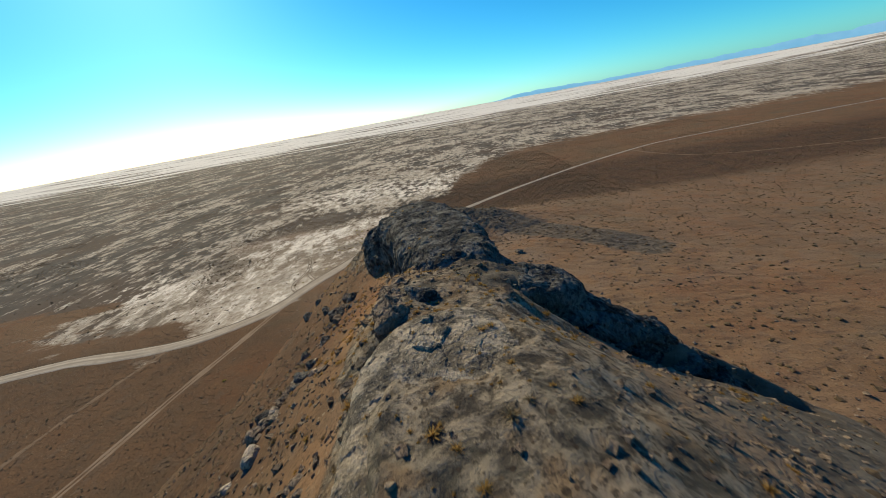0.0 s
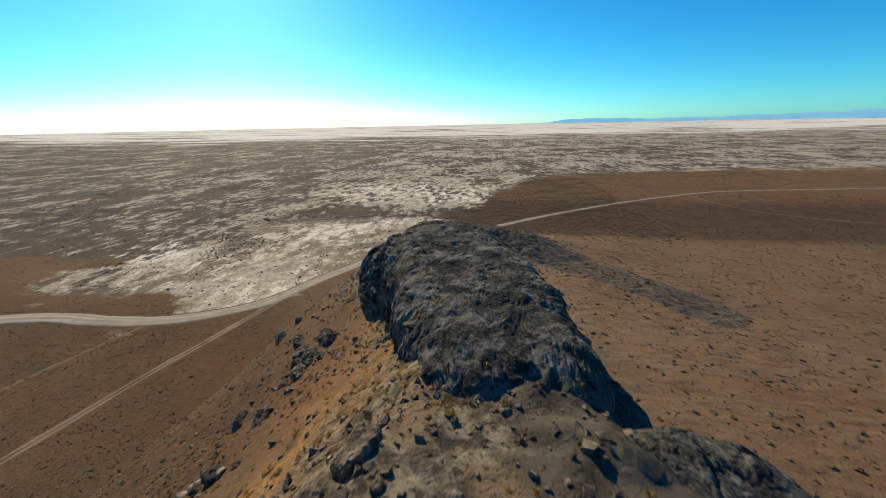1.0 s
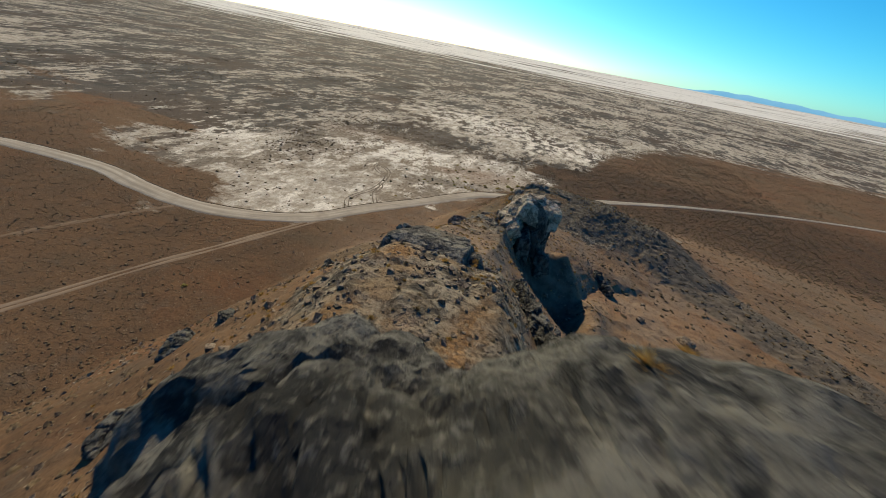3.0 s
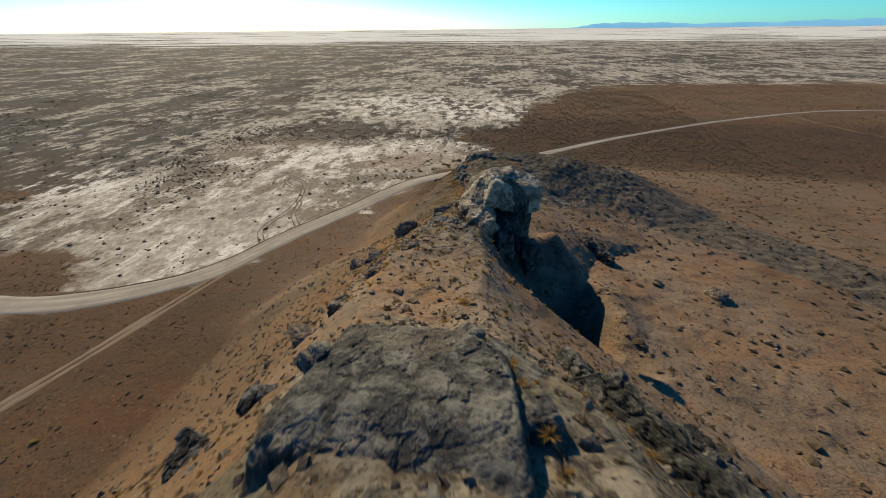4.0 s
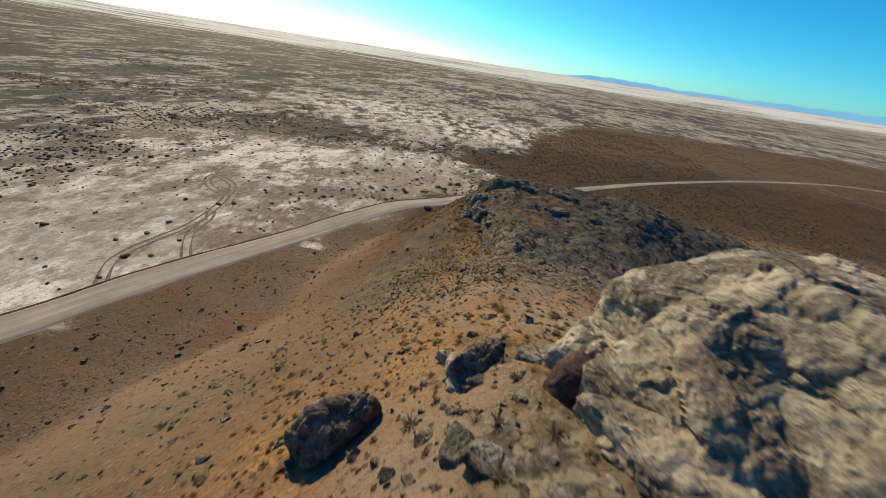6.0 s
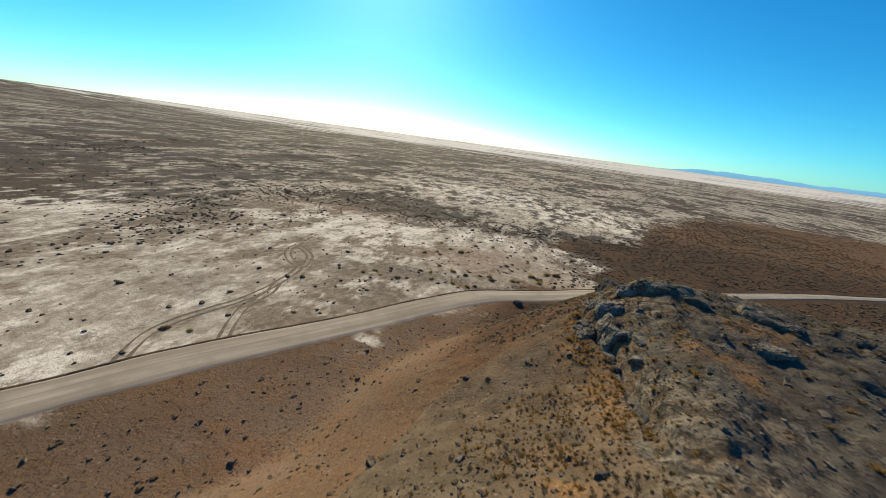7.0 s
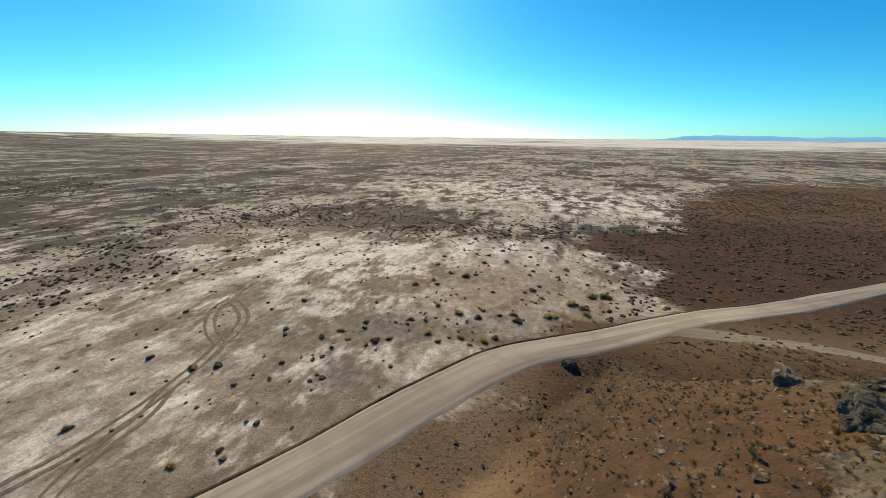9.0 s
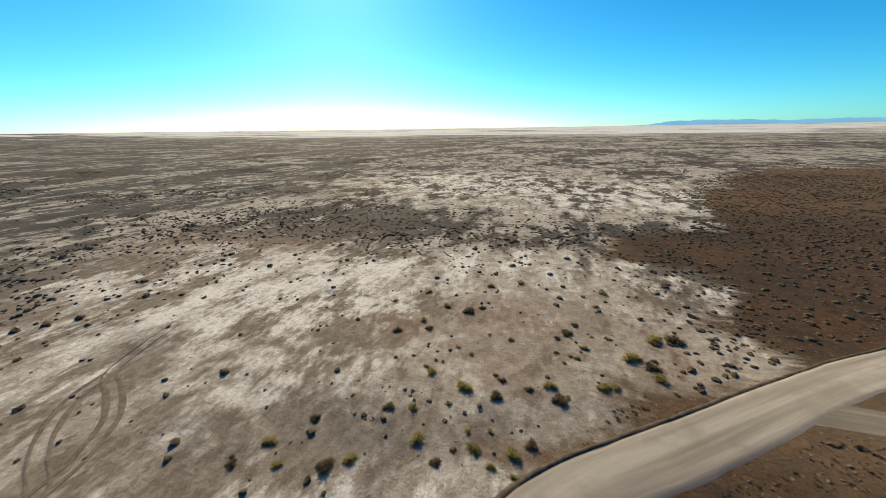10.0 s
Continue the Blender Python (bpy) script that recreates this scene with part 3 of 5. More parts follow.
def build_ground():
    xs = spaced([(-110, -42, 1.0), (-42, 20, 0.32), (20, 80, 1.0)], 4850)
    ys = spaced([(-12, 2, 0.7), (2, 182, 0.33), (182, 250, 1.0)], 4850)
    gx, gy = np.meshgrid(xs, ys, indexing="ij")
    z, rock, scree = land(gx.ravel(), gy.ravel())
    x, y = gx.ravel(), gy.ravel()
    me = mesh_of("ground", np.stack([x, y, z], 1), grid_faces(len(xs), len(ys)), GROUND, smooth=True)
    float_layer(me, "rocky", rock)
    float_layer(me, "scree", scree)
    float_layer(me, "playa", flat_share(x, y))
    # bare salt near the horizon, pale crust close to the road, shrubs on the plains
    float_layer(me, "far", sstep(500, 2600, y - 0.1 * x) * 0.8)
    def spots_of(rows):
        return np.clip(sum(h * np.exp(-(((x - a) / ra) ** 2 + ((y - b) / rb) ** 2)) for a, b, ra, rb, h in rows), -1, 1)

    # brilliant crust, calmer tan crust beside the road, pinkish soil, grey wash
    white = spots_of([(-98, 214, 40, 26, 0.5), (-104, 352, 70, 45, 0.55), (-92, 166, 38, 20, 0.12), (-88, 136, 26, 16, 0.3), (-92, 184, 14, 10, -0.25), (-165, 172, 40, 20, 0.45), (-57.6, 164, 3.4, 5, 0.4),
                      (-60, 244, 40, 14, 0.3), (-20, 330, 40, 40, 0.35), (-40, 206, 20, 12, -0.3), (-300, 330, 150, 60, -0.35), (-175, 303, 26, 12, -0.6), (-110, 276, 16, 9, -0.8), (-204, 355, 22, 10, -0.6)])
    white = white - 0.4 * belt_share(x, y) - 0.15 * sstep(420, 600, y) * sstep(1700, 900, y) - 0.35 * sstep(-165, -250, x)
    float_layer(me, "white", white)
    float_layer(me, "tame", 0.9 * sstep(275, 205, y) * sstep(-190, -120, x) * sstep(0, -40, x))
    float_layer(me, "pink", spots_of([(-55, 219, 11, 9, 0.9), (-72, 211, 6, 3.5, 0.8), (-58, 206, 10, 5, 0.6), (-204, 355, 20, 8, 1.0), (-122, 236, 16, 8, 0.6), (-40, 228, 10, 8, 0.4), (-150, 226, 14, 10, 0.5), (-33, 214, 6, 8, 0.5)]))
    float_layer(me, "grey", spots_of([(-68, 194, 9, 4.5, 0.9), (-54, 197, 7, 4, 0.9), (-80, 187, 8, 4, 0.7), (-102, 195, 9, 4, 0.5), (-46, 204, 7, 4, 0.6), (-110, 276, 12, 7, 1.0), (-175, 303, 20, 9, 0.9), (-66, 180, 6, 6, 0.6), (-96, 160, 10, 6, 0.5)]))
    float_layer(me, "clumps", sstep(150, 210, y) * sstep(90, 150, np.hypot(x + 55, y - 185)) * (0.6 + 0.4 * belt_share(x, y)) * sstep(2200, 1200, y))
    left = sstep(-7, -22, x - crest_x(y)) * sstep(-75, -45, x) * sstep(78, 45, y)
    left = np.maximum(left, 0.5 * sstep(-40, -65, x) * sstep(-330, -200, x) * sstep(135, 100, y))
    red = 0.2 + 0.8 * left + 0.35 * sstep(60, 20, np.hypot((x - 110) * 0.4, y - 250))
    foot = sstep(148, 168, y) * sstep(207, 196, y) * sstep(-46, -38, x) * sstep(20, 0, x)
    red = red + 0.85 * foot + 0.85 * sstep(205, 225, y) * sstep(-48, -25, x) * sstep(340, 290, y)
    float_layer(me, "red", np.clip(red, 0, 1) * (1 - scree))
    d = x - crest_x(y)
    below_road = 0.55 * sstep(-80, -60, x) * sstep(-38, -52, x) * sstep(98, 128, y) * sstep(200, 190, y)
    float_layer(me, "dust", below_road + np.where(y > 80, sstep(-17, -4, d), sstep(-9, -1, d) * (0.55 + 0.45 * sstep(12, 4, d))) * (0.34 + 0.42 * sstep(70, 14, d) + 0.24 * sstep(8, 2, d)) * (sstep(188, 160, y) + (sstep(270, 200, y) - sstep(188, 160, y)) * sstep(-12, 40, x)))
    float_layer(me, "brush", sstep(150, 260, np.hypot(x + 30, y - 140)) * (0.45 + 0.55 * sstep(-0.6, 0.2, flat_share(x, y))))
    ochre = np.zeros_like(x)
    for ox, oy, ra, rb in OCHRE:
        ochre = np.maximum(ochre, np.exp(-(((x - ox) / ra) ** 2 + ((y - oy) / rb) ** 2)))
    float_layer(me, "ochre", ochre)
    float_layer(me, "tufted", tufted_share(x, y))
    return tagged(new("ground", me), "dry brown and salt-white desert plain with a stony ridge", "ground", kind="structure")


ground = build_ground()


def strip(name, line, profile, material, lift=0.05, taper=None):
    """A band along a line; profile: rows of across, up; taper: share of the width for each place along x."""
    line = np.asarray(line, float)
    t = np.gradient(line, axis=0)
    t /= np.linalg.norm(t, axis=1)[:, None]
    across = np.stack([t[:, 1], -t[:, 0]], 1)
    length = np.r_[0, np.cumsum(np.linalg.norm(np.diff(line, axis=0), axis=1))]
    p = np.array(profile, float)
    wide = np.ones(len(line)) if taper is None else np.interp(line[:, 0], *taper)
    across = across * wide[:, None]
    wob = 0.3 * fbm(length / 9, np.zeros(len(line)), 2.0, 3, 61)
    pts = line[:, None] + across[:, None] * (p[None, :, :1] + wob[:, None, None] * np.sign(p[None, :, :1]) * (np.abs(p[None, :, :1]) > 0.6 * np.abs(p[:, 0]).max()))
    x, y = pts[..., 0].ravel(), pts[..., 1].ravel()
    z = land(x, y)[0] + lift + np.tile(p[:, 1], len(line)) * (1 + 0.5 * np.repeat(fbm(length / 3, np.zeros(len(line)), 7.0, 3, 62), len(p)))
    faces = grid_faces(len(line), len(p))
    me = mesh_of(name, np.stack([x, y, z], 1), faces, material, smooth=True)
    uv = me.uv_layers.new(name="UVMap")
    u = np.tile((p[:, 0] - p[:, 0].min()) / np.ptp(p[:, 0]), len(line))
    v = np.repeat(length, len(p))
    uv.data.foreach_set("uv", np.stack([u, v], 1)[faces.ravel()].astype(np.float32).ravel())
    return new(name, me)


_line = smooth_line(ROAD, 1.5)
# a bladed road: shallow wheel lanes, a pushed-up bank along the side of the flat
ROAD_TAPER = ([-80, -30, 10, 60, 200], [1.12, 1.05, 0.8, 0.55, 0.45])
ROAD_SHAPE = [(-3.0, -0.5), (-2.5, -0.03), (-2.1, 0.0), (-1.6, -0.02), (-0.9, 0.03), (0, 0.06), (0.9, 0.03), (1.6, -0.02), (2.2, -0.03), (2.6, -0.08), (3.3, -0.45)]
tagged(strip("road", _line, ROAD_SHAPE, ROAD_DIRT, 0.2, ROAD_TAPER), "pale graded dirt road curving past the ridge", "road", kind="structure")
# the bank's shaded side is drawn by this strip's dark colour
tagged(strip("road_bank", _line, [(-3.15, -0.3), (-2.85, 0.05), (-2.65, 0.09), (-2.45, -0.05)], BANK, 0.2, ROAD_TAPER), "low soil bank along the road, its shaded side put into dark colour", "bank", kind="structure")
_c = smooth_line(TRAIL, 1.5)
_t = np.gradient(_c, axis=0)
_t /= np.linalg.norm(_t, axis=1)[:, None]
for _s in (-0.72, 0.72):
    tagged(strip("trail", _c + _s * np.stack([_t[:, 1], -_t[:, 0]], 1), [(-0.55, -0.06), (-0.35, 0.0), (0, -0.01), (0.35, 0.0), (0.55, -0.06)], TRAIL_DIRT), "worn wheel lane of a narrow dirt trail", "trail", kind="structure")
SIDE = [(174, 346), (180, 310), (190, 285), (210, 268), (240, 255), (300, 236)]
tagged(strip("side_trail", smooth_line(SIDE, 3), [(-1.0, -0.06), (-0.5, 0.0), (0, 0.03), (0.5, 0.0), (1.0, -0.06)], FAINT_DIRT), "faint dirt trail over the brown plain", "trail", kind="structure")
OLD_TRAIL = [(-118, 108), (-123, 93), (-127, 79), (-130, 62), (-133, 38)]
tagged(strip("old_trail", smooth_line(OLD_TRAIL, 3), [(-0.9, -0.05), (-0.4, 0.0), (0, 0.02), (0.4, 0.0), (0.9, -0.05)], FAINT_DIRT, 0.03), "faint old dirt trail beside the road", "trail", kind="structure")
SPURROAD = [(-27, 209.6), (-23.5, 209.4), (-20, 208.9), (-15, 207.4), (-9, 206), (-1, 204.5), (14, 201.5), (34, 196)]
tagged(strip("branch_trail", smooth_line(SPURROAD, 2), [(-2.0, -0.06), (-0.9, 0.02), (0, 0.05), (0.9, 0.02), (2.0, -0.06)], BRANCH_DIRT, 0.06), "pale grey dirt trail leaving the road below the ridge", "trail", kind="structure")

tagged(strip("far_track", smooth_line([(136, 741), (216, 798), (297, 851), (426, 963)], 8), [(-3.0, -0.2), (-1.5, 0.5), (1.5, 0.5), (3.0, -0.2)], BANK, 0.2), "dark raised track across the far flat", "track", kind="structure")

# wheel marks on the crust
MARKS = [
    [(-74.6, 150.8), (-76.8, 153.3), (-79.2, 156.3), (-81.6, 160.2), (-83, 166.3), (-85.2, 170.1), (-86.4, 174.3), (-88.2, 178.7), (-89.2, 182), (-92, 185.9), (-96.4, 188.5), (-100.7, 190.4), (-103, 195.1), (-104.8, 200.9)],
    [(-86.4, 174.3), (-88.2, 178.7), (-92.5, 180.6), (-96.1, 182.8), (-99.6, 186.5), (-100.7, 190.4)],
    [(-79.5, 140.2), (-82.7, 143.8), (-85, 147.4), (-85.5, 151.3), (-84.9, 156), (-84.2, 161), (-84.6, 167), (-86.4, 174.3)],
]
for _pts in MARKS:
    _c = smooth_line(_pts, 0.5)
    _t = np.gradient(_c, axis=0)
    _t /= np.linalg.norm(_t, axis=1)[:, None]
    for _s in (-0.69, 0.69):
        tagged(strip("wheel_track", _c + _s * np.stack([_t[:, 1], -_t[:, 0]], 1), [(-0.13, 0.0), (-0.06, 0.02), (0.06, 0.02), (0.13, 0.0)], RUT, 0.035),
               "curved vehicle wheel track pressed into pale crust", "wheel track", "wheel tracks on the flat", "structure")


# ---- mountains on the horizon ----
def mountains():
    m = Nodes("hazy_mountain", 1.0, 0.0)
    p = m.place()
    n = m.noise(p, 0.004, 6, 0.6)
    # distance haze is put into the blue tones and a glow of the surface
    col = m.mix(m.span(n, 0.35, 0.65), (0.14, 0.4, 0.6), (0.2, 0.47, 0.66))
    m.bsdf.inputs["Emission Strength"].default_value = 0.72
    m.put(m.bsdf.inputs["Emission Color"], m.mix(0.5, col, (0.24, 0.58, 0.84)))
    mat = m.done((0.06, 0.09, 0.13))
    az = np.linspace(4, 88, 420)
    rise = np.interp(az, [4, 9, 12, 16, 22, 30, 36, 42, 50, 60, 74, 88], [0, 14, 48, 50, 42, 40, 62, 66, 90, 150, 185, 190])
    tops = rise * (1 + 0.28 * fbm(az / 2.1, np.zeros_like(az), 1.0, 5, 71)) + 3 * fbm(az / 0.5, np.zeros_like(az), 4.0, 3, 72)
    rows = []
    for k, (dist, f) in enumerate([(4560, 0.0), (4600, 0.45), (4660, 1.0), (4720, 0.6), (4760, 0.0)]):
        a = np.radians(az)
        z = 36 + np.clip(tops, 0, 400) * f * (1 + 0.1 * fbm(az / 0.8, np.full_like(az, k * 3.0), 0.0, 3, 73)) - (8 if f == 0 else 0)
        rows.append(np.stack([dist * np.sin(a), dist * np.cos(a), z], 1))
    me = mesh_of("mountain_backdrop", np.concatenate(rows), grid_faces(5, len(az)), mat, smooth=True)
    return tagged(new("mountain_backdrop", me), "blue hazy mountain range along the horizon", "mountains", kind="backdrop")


mountains()


# ---- rock masses ----
def dome_mesh(name, half, seed, material, square=0.55, steep=0.5, rough=0.12, grain=2.5, flute=0.0, n=120, lean=(0, 0), below=-0.5, blocky=1.0):
    """A rough rock mass about its base's middle: half lengths and height, squareness of its plan, steepness of its sides."""
    spow = lambda v, e: np.sign(v) * np.abs(v) ** e
    # even steps along the outline from the top down to below the base
    ph = np.radians(np.linspace(90, 0, 400))
    rho, hgt = np.maximum(np.cos(ph), 0) ** steep, np.maximum(np.sin(ph), 0) ** steep
    mean = (half[0] * half[1]) ** 0.5
    arc = np.r_[0, np.cumsum(np.hypot(np.diff(rho) * mean, np.diff(hgt) * half[2]))]
    side = np.linspace(-1, 1, n)
    u, v = np.meshgrid(side, side, indexing="ij")
    s = np.maximum(np.abs(u), np.abs(v)) * 1.1
    wide = np.abs(u) >= np.abs(v)
    th = np.where(wide, np.pi / 4 * v / np.where(u == 0, 1e-9, u) + np.where(u < 0, np.pi, 0), np.pi / 2 - np.pi / 4 * u / np.where(v == 0, 1e-9, v) + np.where(v < 0, np.pi, 0))
    r = np.interp(s, arc / arc[-1], rho)
    z = np.interp(s, arc / arc[-1], hgt) + np.clip(s - 1, 0, 1) * 10 * below
    x, y = r * spow(np.cos(th), square), r * spow(np.sin(th), square)
    P = np.stack([x * half[0], y * half[1], z * half[2]], -1)
    N = np.stack([x / half[0], y / half[1], np.maximum(z, 0) / half[2]], -1)
    N /= np.linalg.norm(N, axis=-1, keepdims=True) + 1e-9
    size = (half[0] * half[1] * half[2]) ** (1 / 3)
    X, Y, Z = (P[..., i] for i in range(3))
    g, a = grain, rough * size
    d = a * (1.1 * fbm(X / g / 1.6, Y / g / 1.6, Z / g / 1.6 + seed, 3, seed) + 0.3 - 0.65 * fbm(X / g, Y / g, Z / g + seed * 1.7, 5, seed + 3, True))
    # blocky steps: the rock breaks along joints, large and small
    wx, wy, wz = (c + 0.3 * g * fbm(X / g * 1.7 + k, Y / g * 1.7, Z / g * 1.7, 3, seed + 5) for k, c in ((0, X), (7, Y), (13, Z)))
    d += 0.75 * blocky * a * broken(wx / g * 0.9, wy / g * 0.9, wz / g * 0.6 + seed, seed + 6)
    d += 0.4 * (0.4 + 0.6 * blocky) * a * broken(wx / g * 2.1, wy / g * 2.1, wz / g * 1.5 + seed, seed + 7)
    d += 0.16 * a * fbm(X / g * 6, Y / g * 6, Z / g * 6, 3, seed + 8)
    if flute:
        d += flute * (0.3 - fbm(X / 1.3, Y / 1.3, Z / 7.0, 4, seed + 9, True)) * np.clip(1.3 - np.abs(N[..., 2]) * 1.6, 0, 1)
    P = P + N * d[..., None]
    P[..., 0] += lean[0] * P[..., 2]
    P[..., 1] += lean[1] * P[..., 2]
    return mesh_of(name, P.reshape(-1, 3), grid_faces(n, n), material, smooth=False)


def hewn_mesh(name, half, seed, material, n=26, cuts=9, rough=0.1, grain=0.9, edge=16, sink=0.5, flute=0.0):
    """An angular rock: a box with skewed sides and broken-off corners, its faces cracked and pitted. Half lengths and height over its base."""
    r = np.random.default_rng(seed)
    side = np.tan(np.linspace(-np.pi / 4, np.pi / 4, n))
    u, v = np.meshgrid(side, side, indexing="ij")
    one = np.ones_like(u)
    ways, faces = [], []
    for k, (a, b, c) in enumerate([(one, u, v), (-one, v, u), (v, one, u), (u, -one, v), (u, v, one)]):
        w = np.stack([a, b, c], -1)
        ways.append(w / np.linalg.norm(w, axis=-1, keepdims=True))
        f = grid_faces(n, n) + k * n * n
        faces.append(f)
    D = np.concatenate([w.reshape(-1, 3) for w in ways])
    normals = [np.array(q, float) + r.normal(0, 0.16, 3) for q in [(1, 0, 0), (-1, 0, 0), (0, 1, 0), (0, -1, 0), (0, 0, 1)]]
    reach = [1.0 + r.uniform(-0.1, 0.08) for _ in normals]
    for _ in range(cuts):
        q = r.normal(0, 1, 3)
        q[2] = abs(q[2]) * 0.9
        normals.append(q)
        reach.append(r.uniform(0.98, 1.3))
    total = np.zeros(len(D))
    for q, o in zip(normals, reach):
        total += np.clip(D @ (q / np.linalg.norm(q)) / o, 0, None) ** edge
    P = D * (np.maximum(total, 1e-9) ** (-1.0 / edge))[:, None]
    P = np.clip(P, -1.5, 1.5) * np.array([half[0], half[1], half[2] * (1 + sink) / 2])
    size = (half[0] * half[1] * half[2]) ** (1 / 3)
    X, Y, Z = P.T
    g, a = grain, rough * size
    N = D / np.array(half)
    N /= np.linalg.norm(N, axis=1, keepdims=True)
    d = a * (0.9 * fbm(X / g / 1.5, Y / g / 1.5, Z / g / 1.5 + seed, 3, seed) + 0.2 - 0.5 * fbm(X / g, Y / g, Z / g + seed * 1.7, 4, seed + 3, True))
    wx, wy, wz = (c + 0.3 * g * fbm(X / g * 1.7 + k, Y / g * 1.7, Z / g * 1.7, 2, seed + 5) for k, c in ((0, X), (7, Y), (13, Z)))
    d += 0.8 * a * broken(wx / g * 0.8, wy / g * 0.8, wz / g * 0.8 + seed, seed + 6)
    d += 0.3 * a * broken(wx / g * 2.0, wy / g * 2.0, wz / g * 1.6 + seed, seed + 7)
    if flute:
        d += flute * (0.3 - fbm(X / 1.3, Y / 1.3, Z / 7.0, 4, seed + 9, True)) * np.clip(1.2 - np.abs(N[:, 2]) * 1.6, 0, 1)
    P = P + N * d[:, None]
    P[:, 2] += half[2] * (1 - sink) / 2
    # weld the seams of the five sides
    key, back_to = np.unique(np.round(D, 5), axis=0, return_inverse=True)
    back_to = back_to.reshape(-1)
    W = np.zeros((len(key), 3))
    W[back_to] = P
    return mesh_of(name, W, back_to[np.concatenate(faces)], material, smooth=False)


def blocks_on(root, half, steep, seed, material, count, size):
    """Broken blocks bedded in the surface of a rock mass."""
    r = random.Random(seed)
    for _ in range(count):
        a, q = r.uniform(0, 6.283), r.uniform(0.15, 0.9)
        h = half[2] * max(0.05, (1 - q ** (2 / steep)) ** (steep / 2))
        b = [size * r.uniform(0.5, 1.3), size * r.uniform(0.6, 1.6), size * r.uniform(0.4, 0.9)]
        ob = new("block", hewn_mesh("block", b, r.randint(1, 9999), material, n=14, rough=0.12, grain=max(0.4, 0.7 * size)))
        ob.parent = root
        ob.matrix_basis = pose(half[0] * q * math.cos(a), half[1] * q * math.sin(a), h - 0.55 * b[2], r.uniform(-12, 12), r.uniform(-12, 12), r.uniform(0, 180))


def hewn(x, y, half, seed, yaw, material, label, bed=0.35, tilt=(0, 0), group="", name="rock_outcrop", category="rock", z=None, **shape):
    """An angular rock bedded in the ground."""
    ob = new(name, hewn_mesh(name, half, seed, material, **shape))
    ob.matrix_world = pose(x, y, (land_z(x, y) if z is None else z) - bed * half[2], tilt[0], tilt[1], yaw)
    return tagged(ob, label, category, group)


def outcrop(x, y, base, half, seed, yaw, material, label, tilt=(0, 0), group="", name="rock_outcrop", category="rock", blocks=0, block_size=0.6, **shape):
    """A rock mass; with blocks it is a thing of several pieces."""
    at = pose(x, y, base, tilt[0], tilt[1], yaw)
    if not blocks:
        ob = new(name, dome_mesh(name, half, seed, material, **shape))
    else:
        ob = new(name)
        mass = new("rock_mass", dome_mesh("rock_mass", half, seed, material, **shape))
        mass.parent = ob
        blocks_on(ob, half, shape.get("steep", 0.5), seed, material, blocks, block_size)
    ob.matrix_world = at
    return tagged(ob, label, category, group)


DARK = "dark grey weathered rock outcrop with steep broken sides"
def crag():
    """The great crag: a whaleback with a fluted cliff on its left, a shoulder and a rib that falls away beside it."""
    root = tagged(new("crag"), "massive dark grey crag with fluted cliffs on the crest", "crag")
    root.matrix_world = pose(-5, 44, 46)
    parts = [
        ("whaleback", (1.2, -1.0, 0.0), (5.5, 15.0, 8.7), 11, (0, 0, 17), dict(square=0.7, steep=0.4, rough=0.034, grain=2.2, blocky=0.22, flute=0.8, n=250)),
        ("cliff", (-3.4, 3.6, -0.8), (3.0, 9.0, 8.0), 13, (0, 0, 22), dict(square=0.75, steep=0.45, rough=0.06, grain=2.4, blocky=0.5, flute=1.1, n=212)),
        ("shoulder", (6.0, -4.6, -4.2), (4.6, 9.0, 8.2), 12, (0, 0, 26), dict(square=0.7, steep=0.5, rough=0.05, grain=2.4, blocky=0.5, flute=0.5, n=150)),
        ("end_block", (-6.6, 9.4, -3.5), (4.2, 4.6, 8.8), 14, (0, 0, 25), dict(square=0.8, steep=0.6, rough=0.08, grain=2.4, flute=0.4, n=120)),
        ("rib_slab", (9.8, -16.0, 5.4), (4.4, 3.2, 2.0), 18, (0, 14, 10), dict(square=0.8, steep=0.55, rough=0.07, grain=1.6, blocky=0.5, n=130)),
        ("rib", (13.9, -17.4, 0.3), (2.2, 7.5, 4.2), 16, (30, 0, 83), dict(square=0.8, steep=0.55, rough=0.08, grain=2.2, flute=0.3, n=130)),
        ("lower_rib", (22.4, -19.1, -5.8), (2.0, 6.0, 4.0), 17, (42, 0, 83), dict(square=0.8, steep=0.55, rough=0.08, grain=2.2, n=110)),
    ]
    for name, at, half, seed, turn, shape in parts:
        ob = new(name, dome_mesh(name, half, seed, CRAG, **shape))
        ob.parent = root
        ob.matrix_basis = pose(*at, *turn)
        if name in ("whaleback", "cliff", "shoulder"):
            blocks_on(ob, half, shape["steep"], 70 + seed, CRAG, 12, 0.42)


crag()
# knobs on the near crest
hewn(-5.5, 21.7, (1.1, 1.6, 1.7), 21, 14, BOULDER, "tan and grey rock knob with a dark cleft", 0.5, n=40, rough=0.1, grain=1.0)
hewn(-6.0, 24.7, (0.75, 1.5, 1.3), 24, 20, BOULDER, "small tan rock knob on the crest", 0.45, n=34, rough=0.12, grain=0.9)
hewn(-3.5, 23.6, (0.8, 1.0, 1.0), 22, 30, CRAG, "small dark rock knob on the crest", 0.4, n=34, rough=0.12, grain=0.9)
hewn(-6.0, 27.6, (0.6, 0.9, 1.0), 27, -12, BOULDER, "small tan rock knob on the crest", 0.45, n=30, rough=0.12, grain=0.8)
